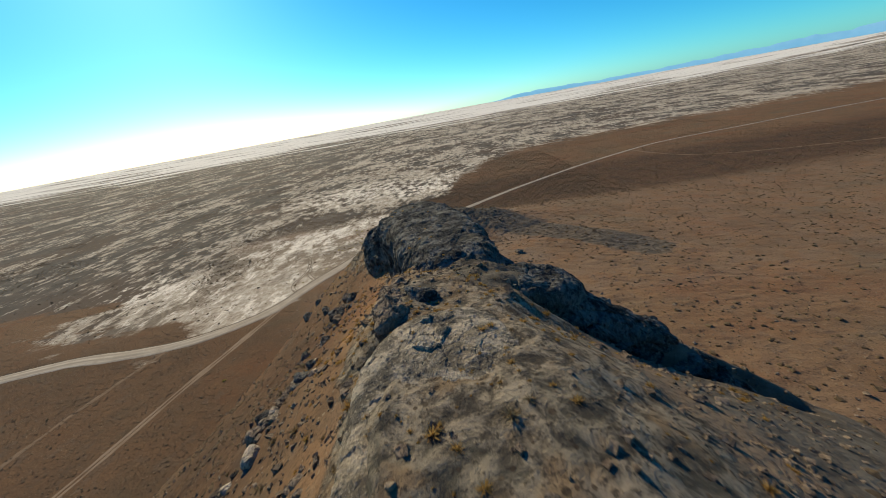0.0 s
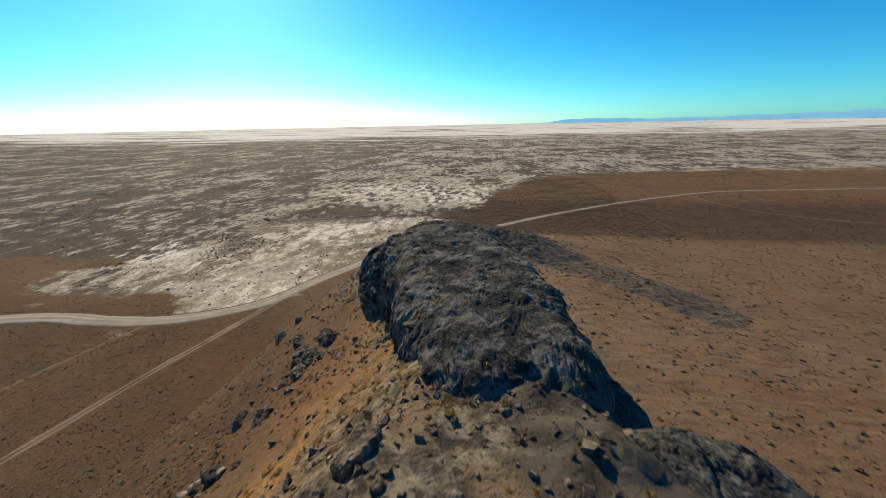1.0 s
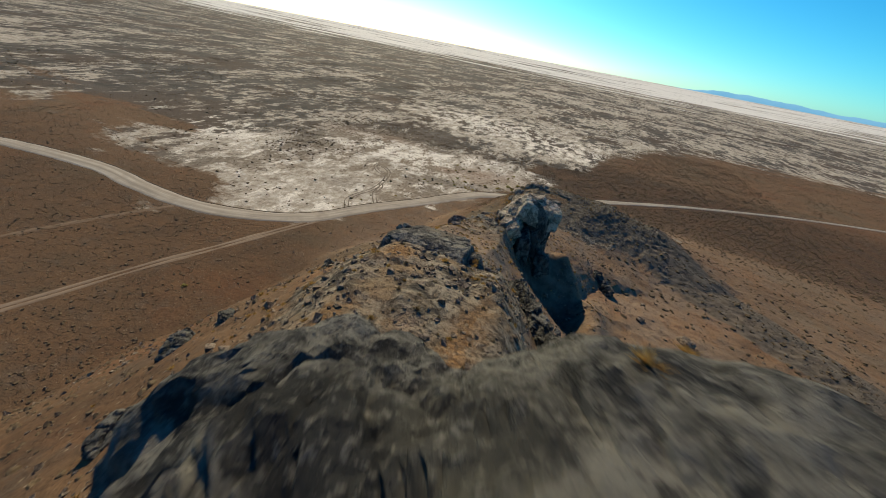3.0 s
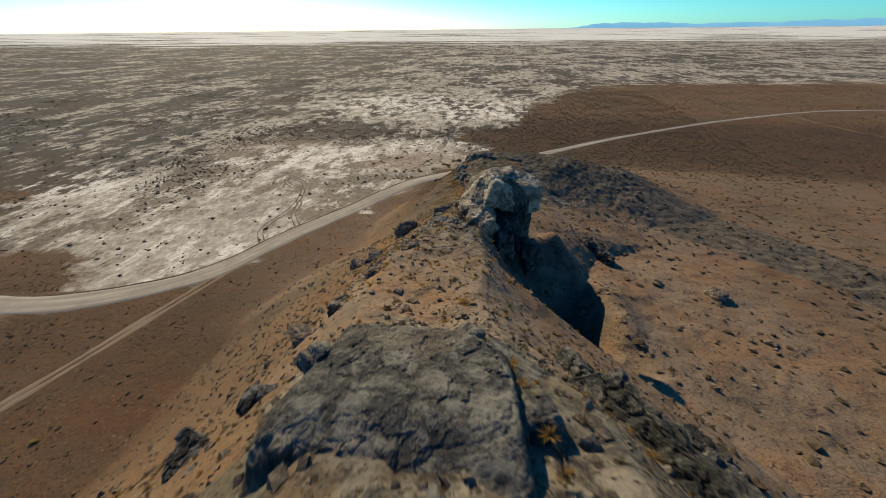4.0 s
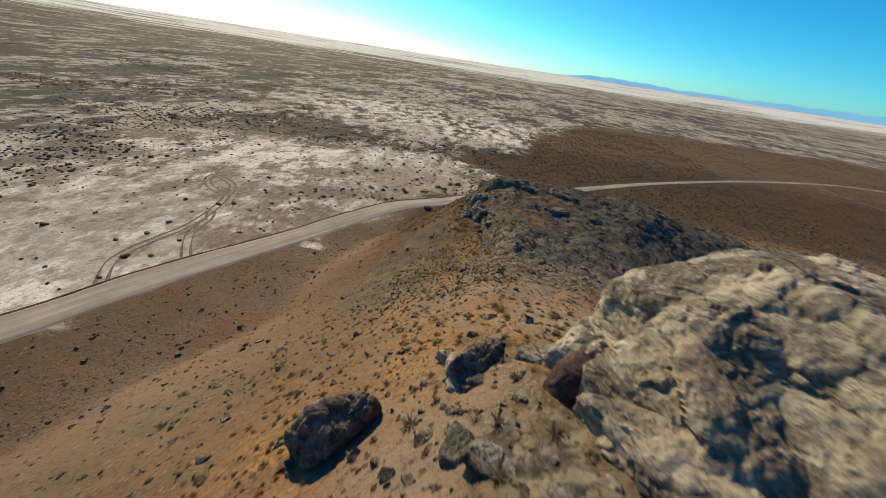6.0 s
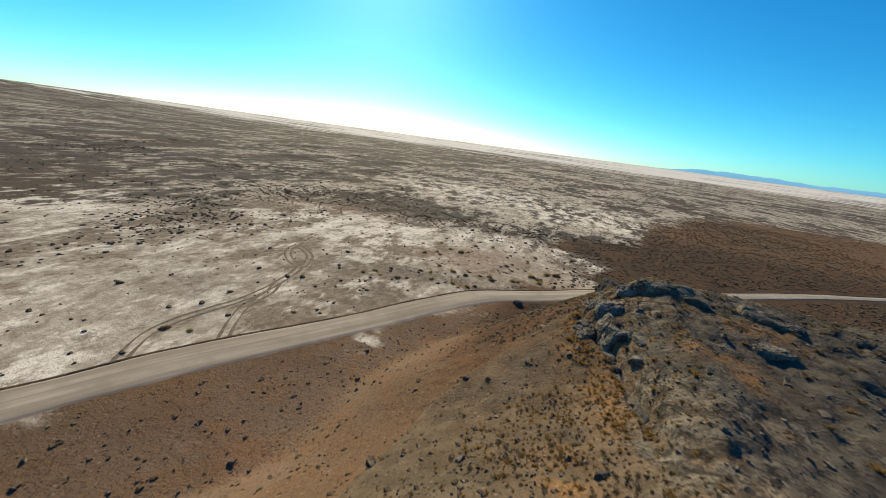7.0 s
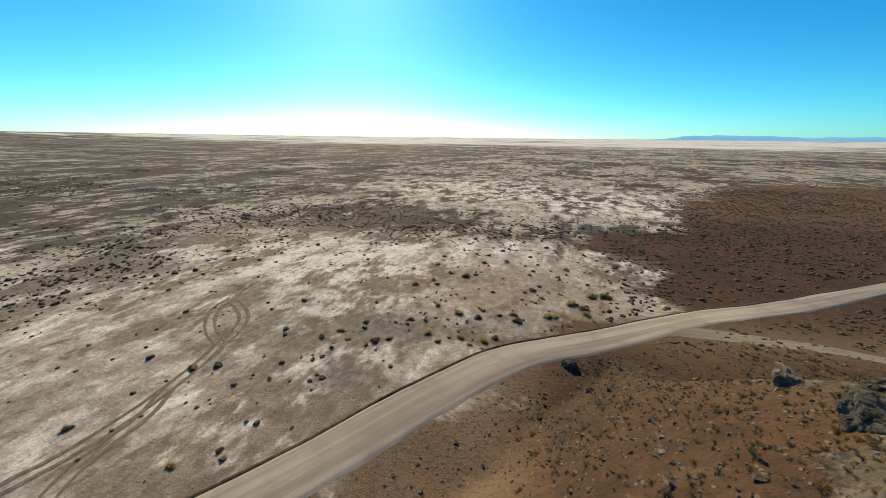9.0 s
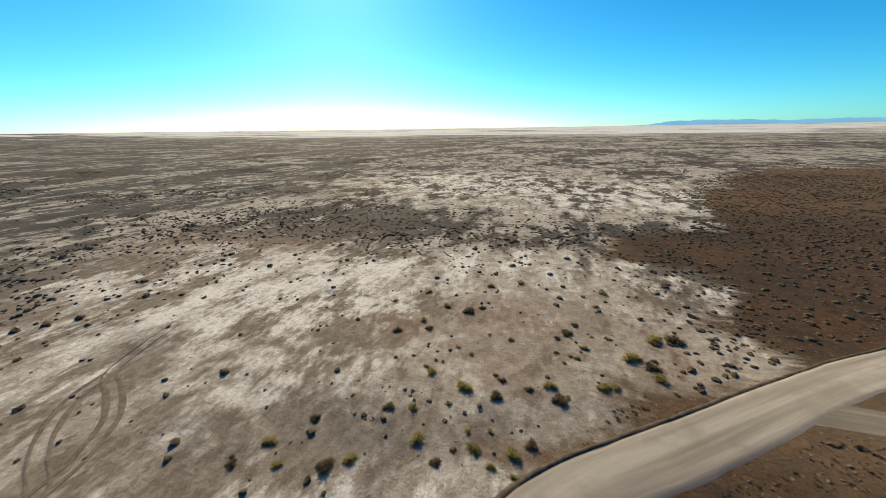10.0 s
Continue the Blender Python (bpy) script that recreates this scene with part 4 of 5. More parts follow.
# the broken edge of the west flank: a row of dark jagged rocks
for _i in range(60):
    _r = random.Random(500 + _i)
    _u = _r.random()
    _y = 8 + 26 * _u
    _x = float(np.interp(_y, [9, 15, 21, 28, 36, 44, 51], [-16.5, -18.5, -19.6, -20.6, -21.8, -22.4, -23])) + _r.gauss(0, 1.5)
    _q = 0.28 + 0.75 * _r.random() ** 2
    hewn(_x, _y, (_q * _r.uniform(0.6, 1.1), _q * _r.uniform(0.8, 1.5), _q * _r.uniform(0.8, 1.4)), 520 + _i, _r.uniform(0, 180), (CRAG, BOULDER, TAN_ROCK)[_i % 3],
         "jagged weathered rock along the broken flank", 0.3, group="rocks of the broken edge", n=14, rough=0.14, grain=0.6)
outcrop(-1.6, 13.0, 54.9, (4.6, 8.0, 1.2), 24, 5, PALE_ROCK, "broad bare rock slab on the crest", blocks=5, block_size=0.55, blocky=0.3, square=0.8, steep=0.6, rough=0.045, grain=1.8, n=170)
for _i in range(18):
    _r = random.Random(620 + _i)
    _q = 0.3 + 0.6 * _r.random() ** 2
    hewn(_r.gauss(-19.8, 1.5), _r.gauss(46.5, 3.2), (_q, _q * _r.uniform(0.9, 1.6), _q * _r.uniform(0.8, 1.2)), 640 + _i, _r.uniform(0, 180), (CRAG, BOULDER)[_i % 2],
         "dark broken rock high on the flank", 0.3, group="rocks of the broken edge", n=14, rough=0.14, grain=0.6)
# slabs of the knoll past the crag
def rock_slab():
    """The great slab on the knoll, with pieces broken from its edges."""
    root = tagged(new("rock_slab"), "dark grey rock slab on the crest, cracked and flat", "rock")
    root.matrix_world = pose(-19.0, 74.9, 40.6, -14, 0, 3)
    plate = new("plate", hewn_mesh("plate", (3.8, 3.5, 1.5), 31, SLAB, n=84, cuts=4, rough=0.024, grain=0.8, edge=24, sink=1.0))
    plate.parent = root
    r = random.Random(77)
    for k in range(14):
        a = r.uniform(0, 6.283)
        q = r.uniform(0.25, 0.6)
        ob = new("broken_piece", hewn_mesh("broken_piece", (q, q * r.uniform(0.7, 1.4), q * 0.8), 330 + k, SLAB, n=14, rough=0.12, grain=0.6))
        ob.parent = root
        ob.matrix_basis = pose(3.7 * math.cos(a), 3.4 * math.sin(a), r.uniform(0.6, 1.05), r.uniform(-15, 15), r.uniform(-15, 15), r.uniform(0, 180))


rock_slab()
hewn(-13.9, 74.4, (1.0, 3.4, 1.4), 32, 18, SLAB, "narrow dark rock slab beside a grassy crack", 0.4, (-14, 8), z=40.0, n=46, cuts=4, rough=0.04, grain=1.0, edge=24, sink=1.0)
hewn(-19.5, 77.6, (1.4, 0.8, 0.8), 36, 10, SLAB, "broken dark rock step at the end of the slab", 0.3, n=30, rough=0.12)
for _i, (_x, _y, _l, _h, _yaw, _w) in enumerate([(-10.6, 76.0, 4.0, 1.6, 24, 0.7), (-9.2, 73.0, 4.0, 1.8, 30, 0.7), (-11.4, 81.0, 2.4, 1.2, 24, 0.6)]):
    hewn(_x, _y, (_w, _l, _h), 33 + _i, _yaw, CRAG, "long thin dark rock fin running down the flank", 0.25, (-8, 10), n=44, rough=0.12, grain=0.9)
for _i, (_x, _y, _a, _b, _h, _yaw) in enumerate([(-30.6, 75.2, 0.7, 1.3, 0.9, 25), (-28.9, 78.4, 0.6, 0.9, 0.8, 5), (-33.5, 61.5, 0.9, 1.6, 1.1, 30), (-31.8, 64.6, 0.6, 1.0, 0.8, 60), (-21.8, 48.0, 0.7, 1.3, 1.0, 25),
                                                   (-26.1, 54.9, 0.7, 1.3, 0.9, 35), (-25.4, 42.6, 0.5, 0.9, 0.7, 10), (-19.7, 38.9, 0.6, 1.1, 1.0, 20), (-2.8, 81.5, 1.1, 2.4, 1.5, 35), (-5.7, 88.1, 0.6, 0.8, 0.8, 0)]):
    hewn(_x, _y, (_a, _b, _h), 141 + _i, _yaw, CRAG, DARK, 0.3, n=26, rough=0.16, grain=0.9)


def pinnacle():
    """The leaning head on its steep footings, and the broken rocks that climb to it: blocks of one rock."""
    root = tagged(new("rock_pinnacle"), "tan rock pinnacle with an overhanging head and footings darkened as shade", "rock")
    root.matrix_world = pose(-16.0, 114.0, 25.0)
    # place, half size, turn, roughness, material
    # CRAG on the footings puts the shade below the head into their colour
    blocks = [
        ((0.3, 1.4, 0.0), (2.5, 2.6, 7.0), (0, 0, 18), 0.05, CRAG),
        ((2.3, 0.0, -1.0), (2.0, 2.0, 8.2), (0, 0, -12), 0.05, CRAG),
        ((1.5, 0.9, 6.2), (4.0, 2.7, 2.4), (4, 8, 22), 0.045, TAN_ROCK),
        ((-0.6, 2.0, 6.4), (2.9, 2.5, 2.3), (-4, -12, 10), 0.05, TAN_ROCK),
        ((-2.5, 0.2, 4.6), (2.0, 2.6, 2.2), (5, -18, 24), 0.06, TAN_ROCK),
        ((-2.5, -2.2, 3.2), (2.0, 2.3, 2.5), (6, -14, 10), 0.07, TAN_ROCK),
        ((-2.0, -4.5, 3.2), (1.6, 1.6, 1.9), (4, -10, 35), 0.08, TAN_ROCK),
        ((-3.4, -4.4, 4.0), (0.9, 1.2, 1.0), (0, -8, 10), 0.08, TAN_ROCK),
        ((0.6, -3.0, -2.0), (1.3, 2.4, 6.0), (0, 0, 20), 0.06, CRAG),
        ((4.6, -2.2, -5.0), (1.6, 2.2, 5.6), (0, 0, 30), 0.08, CRAG),
        ((-3.9, 2.6, 2.8), (1.2, 2.2, 2.0), (0, -18, 40), 0.07, TAN_ROCK),
    ]
    for i, (at, half, turn, rough, material) in enumerate(blocks):
        ob = new("block", hewn_mesh("block", half, 50 + i, material, n=46 if half[2] > 2.2 else 32, rough=rough, grain=1.1, flute=0.15, cuts=8))
        ob.parent = root
        ob.matrix_basis = pose(*at, *turn)
    return root


pinnacle()
outcrop(-20.9, 116.3, 27.7, (0.8, 1.9, 1.6), 61, -58, RED_ROCK, "smooth reddish-brown boulder beside the pinnacle", name="boulder", square=0.8, steep=0.6, rough=0.05, grain=2.0, n=50)
for _i in range(26):
    _r = random.Random(900 + _i)
    _x, _y = _r.uniform(-26, -18.5), _r.uniform(108, 119)
    _q = 0.22 + 0.5 * _r.random() ** 2
    hewn(_x, _y, (_q * _r.uniform(0.6, 1.1), _q * _r.uniform(0.8, 1.7), _q * _r.uniform(0.6, 1.1)), 930 + _i, _r.uniform(0, 180), (TAN_ROCK, GREY_ROCK)[_i % 2], "broken tan rock block by the pinnacle", 0.3, group="blocks by the pinnacle", n=15, rough=0.12, grain=0.6)
hewn(-24.9, 118.2, (0.6, 1.6, 1.2), 62, -35, GREY_ROCK, "leaning grey rock slab by the pinnacle", 0.2, (0, 14), n=40, rough=0.1, grain=0.8)
hewn(-30.3, 115.0, (1.15, 1.9, 2.3), 66, -38, BOULDER, "large dark boulder on the slope", 0.2, (0, 8), name="boulder", category="boulder", n=50, rough=0.07, grain=1.2, cuts=12)
hewn(-32.7, 105.9, (0.5, 1.4, 0.7), 67, -35, CRAG, "long dark boulder on the slope", 0.2, name="boulder", category="boulder", n=36, rough=0.1, grain=0.9)
# low broken steps across the crest before the pinnacle
for _i in range(16):
    _r = random.Random(960 + _i)
    _u = _i / 15
    _x, _y = -26.4 + 6.6 * _u + _r.gauss(0, 0.25), 100.6 + 5.0 * math.sin(_u * 2.4) + _r.gauss(0, 0.3)
    hewn(_x, _y, (_r.uniform(0.25, 0.55), _r.uniform(0.4, 0.9), _r.uniform(0.35, 0.6)), 970 + _i, 40 - 60 * _u + _r.gauss(0, 15), (SLAB, GREY_ROCK)[_i % 2], "low broken rock step across the crest", 0.62, group="rock steps on the crest", n=14, rough=0.12, grain=0.6)
# broken ledges round the low dome
LEDGES = [
    (-27.4, 158.8, 1.5, 1.9, 1.9, 25), (-25.8, 160.4, 1.5, 1.4, 1.8, -10), (-25.3, 157.2, 1.2, 1.7, 1.5, 18), (-26.8, 161.8, 0.9, 1.0, 1.1, 40),
    (-21.2, 164.6, 2.6, 1.3, 1.5, -12), (-23.6, 165.4, 1.4, 1.2, 1.5, 10), (-18.4, 163.4, 1.6, 0.9, 1.1, -25), (-19.6, 166.2, 1.8, 1.2, 1.0, 5),
    (-25.2, 154.6, 0.6, 0.9, 0.8, 30), (-24.9, 153.2, 0.5, 0.7, 0.7, 12), (-24.5, 151.8, 0.6, 0.8, 0.8, 40), (-24.1, 150.4, 0.5, 0.9, 0.7, 20), (-23.7, 148.8, 0.6, 1.0, 0.7, 6), (-23.3, 147.2, 0.5, 0.9, 0.6, 14), (-23.6, 152.4, 0.7, 0.6, 0.5, 50), (-23.2, 155.4, 0.7, 1.0, 0.5, 20), (-24.0, 156.4, 0.6, 0.9, 0.7, 0),
    (-19.6, 176.4, 3.2, 1.6, 1.6, 15), (-12.5, 178, 3.4, 1.5, 1.5, 5), (-5, 177.4, 3.2, 1.5, 1.3, -10), (-24.2, 171.6, 1.4, 2.2, 1.4, 50), (-12, 163, 2.4, 1.2, 0.7, -20), (-14, 157.5, 1.8, 1.2, 0.6, 30), (-8, 168, 2.2, 1.4, 0.7, 10),
]
for _i, (_x, _y, _a, _b, _h, _yaw) in enumerate(LEDGES):
    hewn(_x, _y, (_a, _b, _h), 166 + _i, _yaw, GREY_ROCK if _y < 168 else SCREE_ROCK, "cracked grey rock ledge at the edge of the dome", 0.58 if _y < 168 else 0.78, group="ledges of the dome", n=24, rough=0.1, grain=1.0, cuts=8, sink=0.8)
hewn(3.6, 124.6, (1.3, 2.6, 1.6), 64, 30, CRAG, "dark jagged rocks on the slope", 0.25, n=40, rough=0.16, grain=0.8)
hewn(1.6, 126.6, (0.9, 1.3, 1.2), 65, 10, CRAG, "dark jagged rocks on the slope", 0.25, n=30, rough=0.16, grain=0.8)


# ---- loose stones, shrubs and grass ----
rng = np.random.default_rng(7)


def scatter(template, faces, x, y, size, squash=0.8, sink=0.1, tilt=0.25, z=None):
    """Copies of one small shape, turned and sized at random, in one array."""
    n = len(x)
    z = land(x, y)[0] if z is None else z
    yaw = rng.uniform(0, 2 * np.pi, n)
    tx, ty = rng.normal(0, tilt, n), rng.normal(0, tilt, n)
    t = template[rng.integers(0, len(template), n)]
    s = np.asarray(size)[:, None]
    px, py, pz = (t[..., i] * s for i in range(3))
    px, py = px * np.cos(yaw)[:, None] - py * np.sin(yaw)[:, None], px * np.sin(yaw)[:, None] + py * np.cos(yaw)[:, None]
    pz = pz * squash + px * tx[:, None] + py * ty[:, None]
    v = np.stack([px + x[:, None], py + y[:, None], pz + z[:, None] - sink * s], -1)
    k = template.shape[1]
    f = (faces[None] + (np.arange(n) * k)[:, None, None]).reshape(-1, faces.shape[1])
    return v.reshape(-1, 3), f


def stone_shapes(count, seed):
    """Angular stones: a cut box with jogged corners, 8 points and 12 triangles."""
    r = np.random.default_rng(seed)
    c = np.array([[i, j, k] for k in (-0.5, 0.5) for j in (-0.5, 0.5) for i in (-0.5, 0.5)])
    t = c[None] * r.uniform(0.7, 1.25, (count, 1, 3)) + r.uniform(-0.2, 0.2, (count, 8, 3))
    t[:, 4:, :2] *= r.uniform(0.45, 0.9, (count, 1, 1))
    f = np.array([[0, 2, 1], [1, 2, 3], [4, 5, 6], [5, 7, 6], [0, 1, 4], [1, 5, 4], [2, 6, 3], [3, 6, 7], [0, 4, 2], [2, 4, 6], [1, 3, 5], [3, 7, 5]])
    return t, f


def clump_shapes(count, seed, ring=5):
    """Low ragged bushes: two jogged rings and a top."""
    r = np.random.default_rng(seed)
    a = np.arange(ring) / ring * 2 * np.pi
    out = []
    for _ in range(count):
        low = np.stack([np.cos(a), np.sin(a), np.zeros(ring)], 1) * r.uniform(0.35, 0.6, (ring, 1))
        top = np.stack([np.cos(a + 0.4), np.sin(a + 0.4), np.zeros(ring)], 1) * r.uniform(0.2, 0.5, (ring, 1))
        top[:, 2] = r.uniform(0.3, 0.75, ring)
        out.append(np.vstack([low, top, [[r.uniform(-0.1, 0.1), r.uniform(-0.1, 0.1), r.uniform(0.5, 0.8)]]]))
    f = []
    for i in range(ring):
        j = (i + 1) % ring
        f += [[i, j, ring + i], [j, ring + j, ring + i], [ring + i, ring + j, 2 * ring]]
    return np.array(out), np.array(f)


def tuft_shapes(count, seed, blades=60, spread=0.5, width=0.05):
    """Rounded dense bushes of thin blades and twigs that fan out from one root."""
    r = np.random.default_rng(seed)
    out = []
    for _ in range(count):
        rows = []
        flat = r.uniform(0.75, 1.1)
        for _b in range(blades):
            a, e = r.uniform(0, 2 * np.pi), np.arccos(r.uniform(0.05, 1.0))
            reach = r.uniform(0.55, 1.0) * spread
            way = np.array([math.cos(a) * math.sin(e), math.sin(a) * math.sin(e), math.cos(e) * flat])
            root = way * reach * r.uniform(0.05, 0.45)
            tip = way * reach * 1.15 + np.array([0, 0, 0.03])
            side = r.normal(0, 1, 3)
            side = np.cross(way, side)
            side *= width / (np.linalg.norm(side) + 1e-6)
            rows += [root - side, root + side, tip]
        out.append(rows)
    return np.array(out), np.arange(3 * blades).reshape(-1, 3)


def stuff(name, v, f, material, label, category):
    return tagged(new(name, mesh_of(name, v, f, material)), label, category, kind="stuff")


def pick(n, x0, x1, y0, y1, keep):
    """n places in a box, thinned by keep(x, y), 0 to 1."""
    x, y = rng.uniform(x0, x1, n), rng.uniform(y0, y1, n)
    ok = rng.uniform(0, 1, n) < keep(x, y)
    return x[ok], y[ok]


def off_road(x, y, gap=5.0):
    d1, _ = line_distance(x, y, ROAD_FINE)
    d2, _ = line_distance(x, y, TRAIL_FINE)
    return (d1 > gap) & (d2 > gap * 0.5)


def patchy(x, y, scale, seed, a=-0.1, b=0.35):
    return sstep(a, b, fbm(x / scale, y / scale, 0.0, 3, seed))


STONES, STONE_FACES = stone_shapes(24, 3)
CLUMPS, CLUMP_FACES = clump_shapes(24, 4)
TUFTS, TUFT_FACES = tuft_shapes(14, 5, 64, 0.6, 0.045)

# stones: thick along the crest and below the outcrops
_x, _y = pick(80000, -62, 40, -2, 190, lambda x, y: sstep(38, 4, np.abs(x - crest_x(y) - 2)) * (0.25 + 0.75 * patchy(x, y, 7, 81)) * sstep(192, 176, y) * (1 - 0.75 * sstep(30, 22, y) * sstep(10, 4, np.abs(x - crest_x(y) - 3))))
stuff("loose_stones", *scatter(STONES, STONE_FACES, _x, _y, np.clip(rng.lognormal(-1.8, 0.5, len(_x)), 0.07, 0.55) * (1 - 0.35 * sstep(135, 150, _y)), 0.75, 0.05), BOULDER, "scattered angular grey-brown stones on the ridge", "stones")
_x, _y = pick(9000, -75, 75, 0, 200, lambda x, y: (0.2 + 0.8 * patchy(x, y, 10, 82)) * off_road(x, y))
stuff("slope_stones", *scatter(STONES, STONE_FACES, _x, _y, np.clip(rng.lognormal(-1.4, 0.5, len(_x)), 0.1, 0.8), 0.7, 0.05), BOULDER, "scattered stones on the brown slopes", "stones")
# dark scree of the spur
_x, _y = pick(11000, -5, 80, 98, 172, lambda x, y: np.exp(-((line_distance(x, y, SPUR)[0] / 10.5) ** 4)))
stuff("scree", *scatter(STONES, STONE_FACES, _x, _y, np.clip(rng.lognormal(-1.8, 0.45, len(_x)), 0.08, 0.5), 0.5, 0.05), SCREE_ROCK, "dark scree on a low spur", "scree")

# low shrubs of the brown plain and of the salt flat: small on the near slopes, a metre wide beyond the road
def plain_only(x, y):
    return off_road(x, y, 4.5) * sstep(9, 20, np.abs(x - crest_x(y)) + 100 * (y > 192))


def lognormal(n, middle, spread, low, high):
    return np.clip(middle * np.exp(rng.normal(0, spread, n)), low, high)


_x, _y = pick(52000, -250, -14, -30, 205, lambda x, y: plain_only(x, y) * (0.5 + 0.5 * patchy(x, y, 16, 83)) * (1 - 0.75 * sstep(60, 85, y) * sstep(-85, -75, x)) * (flat_share(x, y) < 0.1))
stuff("slope_shrubs", *scatter(CLUMPS, CLUMP_FACES, _x, _y, lognormal(len(_x), 0.34, 0.4, 0.15, 0.8), 0.42, 0.05, 0.1), PLAIN_SHRUB, "low dry shrubs dotting the brown western slope", "shrubs")
_x, _y = pick(26000, 0, 330, 0, 500, lambda x, y: plain_only(x, y) * (0.55 + 0.45 * patchy(x, y, 18, 93, -0.2, 0.3)) * (flat_share(x, y) < 0.3))
stuff("plain_shrubs", *scatter(CLUMPS, CLUMP_FACES, _x, _y, lognormal(len(_x), 0.68, 0.4, 0.25, 1.4), 0.42, 0.05, 0.1), PLAIN_SHRUB, "low dry shrubs dotting the brown plain", "shrubs")
_x, _y = pick(15000, -45, 110, 205, 440, lambda x, y: off_road(x, y, 4.5) * (0.5 + 0.5 * patchy(x, y, 14, 94, -0.2, 0.3)) * sstep(0.55, 0.15, flat_share(x, y)) * sstep(-40, -28, x))
stuff("dense_shrubs", *scatter(CLUMPS, CLUMP_FACES, _x, _y, lognormal(len(_x), 0.78, 0.3, 0.4, 1.5), 0.45, 0.05, 0.1), PLAIN_SHRUB, "dense dark shrubs on the brown plain beyond the road", "shrubs")
_x, _y = pick(170000, -420, 130, 108, 520, lambda x, y: (flat_share(x, y) > 0.0) * off_road(x, y, 5.0) * (0.05 + 0.5 * patchy(x, y, 22, 84, 0.0, 0.4) * (0.25 + 0.75 * sstep(205, 290, y)) + 0.9 * belt_share(x, y) * (0.35 + 0.65 * patchy(x, y, 8, 96, -0.2, 0.2))))
stuff("flat_shrubs", *scatter(CLUMPS, CLUMP_FACES, _x, _y, lognormal(len(_x), 0.56, 0.45, 0.22, 1.6), 0.5, 0.05, 0.1), PLAIN_SHRUB, "dark shrubs dotting the salt flat", "shrubs")
# dry grass of the ridge
_x, _y = pick(9000, -48, 22, -2, 186, lambda x, y: sstep(26, 4, np.abs(x - crest_x(y))) * (0.12 + 0.88 * patchy(x, y, 9, 85)))
stuff("dry_grass", *scatter(TUFTS, TUFT_FACES, _x, _y, np.clip(rng.lognormal(-0.85, 0.35, len(_x)), 0.22, 0.9), 0.7, 0.03, 0.1), STRAW, "straw-yellow and orange dry grass tufts on the ridge", "grass")
_x, _y = pick(8500, -60, 30, -2, 190, lambda x, y: sstep(36, 8, np.abs(x - crest_x(y))) * (1 - 0.85 * sstep(27, 21, y) * sstep(-12, -6, x)) * (0.1 + 0.9 * patchy(x, y, 12, 86)))
stuff("ridge_shrubs", *scatter(TUFTS, TUFT_FACES, _x, _y, np.clip(rng.lognormal(-0.65, 0.35, len(_x)), 0.3, 1.1) * (1 - 0.4 * sstep(46, 54, _y) * sstep(76, 70, _y)), 0.65, 0.03, 0.1), SHRUB, "dark dry shrubs between the stones of the ridge", "shrubs")


_x, _y = pick(2600, -14, 12, 4, 62, lambda x, y: sstep(11, 5, np.abs(x - crest_x(y) - 1)) * patchy(x, y, 3.5, 97, 0.0, 0.3) * (0.4 + 0.6 * sstep(14, 24, y)))
stuff("crest_grass", *scatter(TUFTS, TUFT_FACES, _x, _y, lognormal(len(_x), 0.36, 0.35, 0.2, 0.75) * (0.55 + 0.45 * sstep(14, 26, _y)), 0.7, 0.03, 0.1), STRAW, "orange dry grass tufts on the bare crest", "grass")
# rubble and tufts at the foot of the dome
_x, _y = pick(9000, -46, 8, 160, 206, lambda x, y: off_road(x, y, 4.0) * (0.2 + 0.8 * patchy(x, y, 6, 87)) * sstep(-46, -40, x))
stuff("foot_rubble", *scatter(STONES, STONE_FACES, _x, _y, np.clip(rng.lognormal(-2.0, 0.5, len(_x)), 0.07, 0.42), 0.7, 0.06), BOULDER, "brown rubble strewn below the dome", "stones")
_x, _y = pick(3800, -46, 8, 160, 206, lambda x, y: off_road(x, y, 4.0) * (0.2 + 0.8 * patchy(x, y, 7, 88)) * sstep(-46, -40, x))
stuff("foot_shrubs", *scatter(TUFTS, TUFT_FACES, _x, _y, np.clip(rng.lognormal(-0.7, 0.35, len(_x)), 0.3, 1.0), 0.65, 0.03, 0.1), SHRUB, "dark dry shrubs below the dome", "shrubs")
# dense tufts on the west flank of the ridge and of the dome
_x, _y = pick(12000, -48, -20, 96, 182, lambda x, y: (0.22 + 0.78 * tufted_share(x, y)) * sstep(-22, -14, x - crest_x(y)) * sstep(0, -4, x - crest_x(y)) * (0.15 + 0.85 * patchy(x, y, 8, 89)))
stuff("flank_shrubs", *scatter(TUFTS, TUFT_FACES, _x, _y, np.clip(rng.lognormal(-1.15, 0.35, len(_x)), 0.18, 0.7), 0.65, 0.03, 0.1), SHRUB, "brown dry shrubs on the flank of the ridge", "shrubs")
_x, _y = pick(9000, -48, -20, 96, 182, lambda x, y: (0.45 + 0.55 * tufted_share(x, y)) * sstep(-22, -14, x - crest_x(y)) * sstep(0, -4, x - crest_x(y)) * (0.15 + 0.85 * patchy(x, y, 6, 90)))
stuff("flank_grass", *scatter(TUFTS, TUFT_FACES, _x, _y, np.clip(rng.lognormal(-1.05, 0.35, len(_x)), 0.2, 0.7), 0.65, 0.03, 0.1), STRAW, "orange dry grass on the flank of the ridge", "grass")
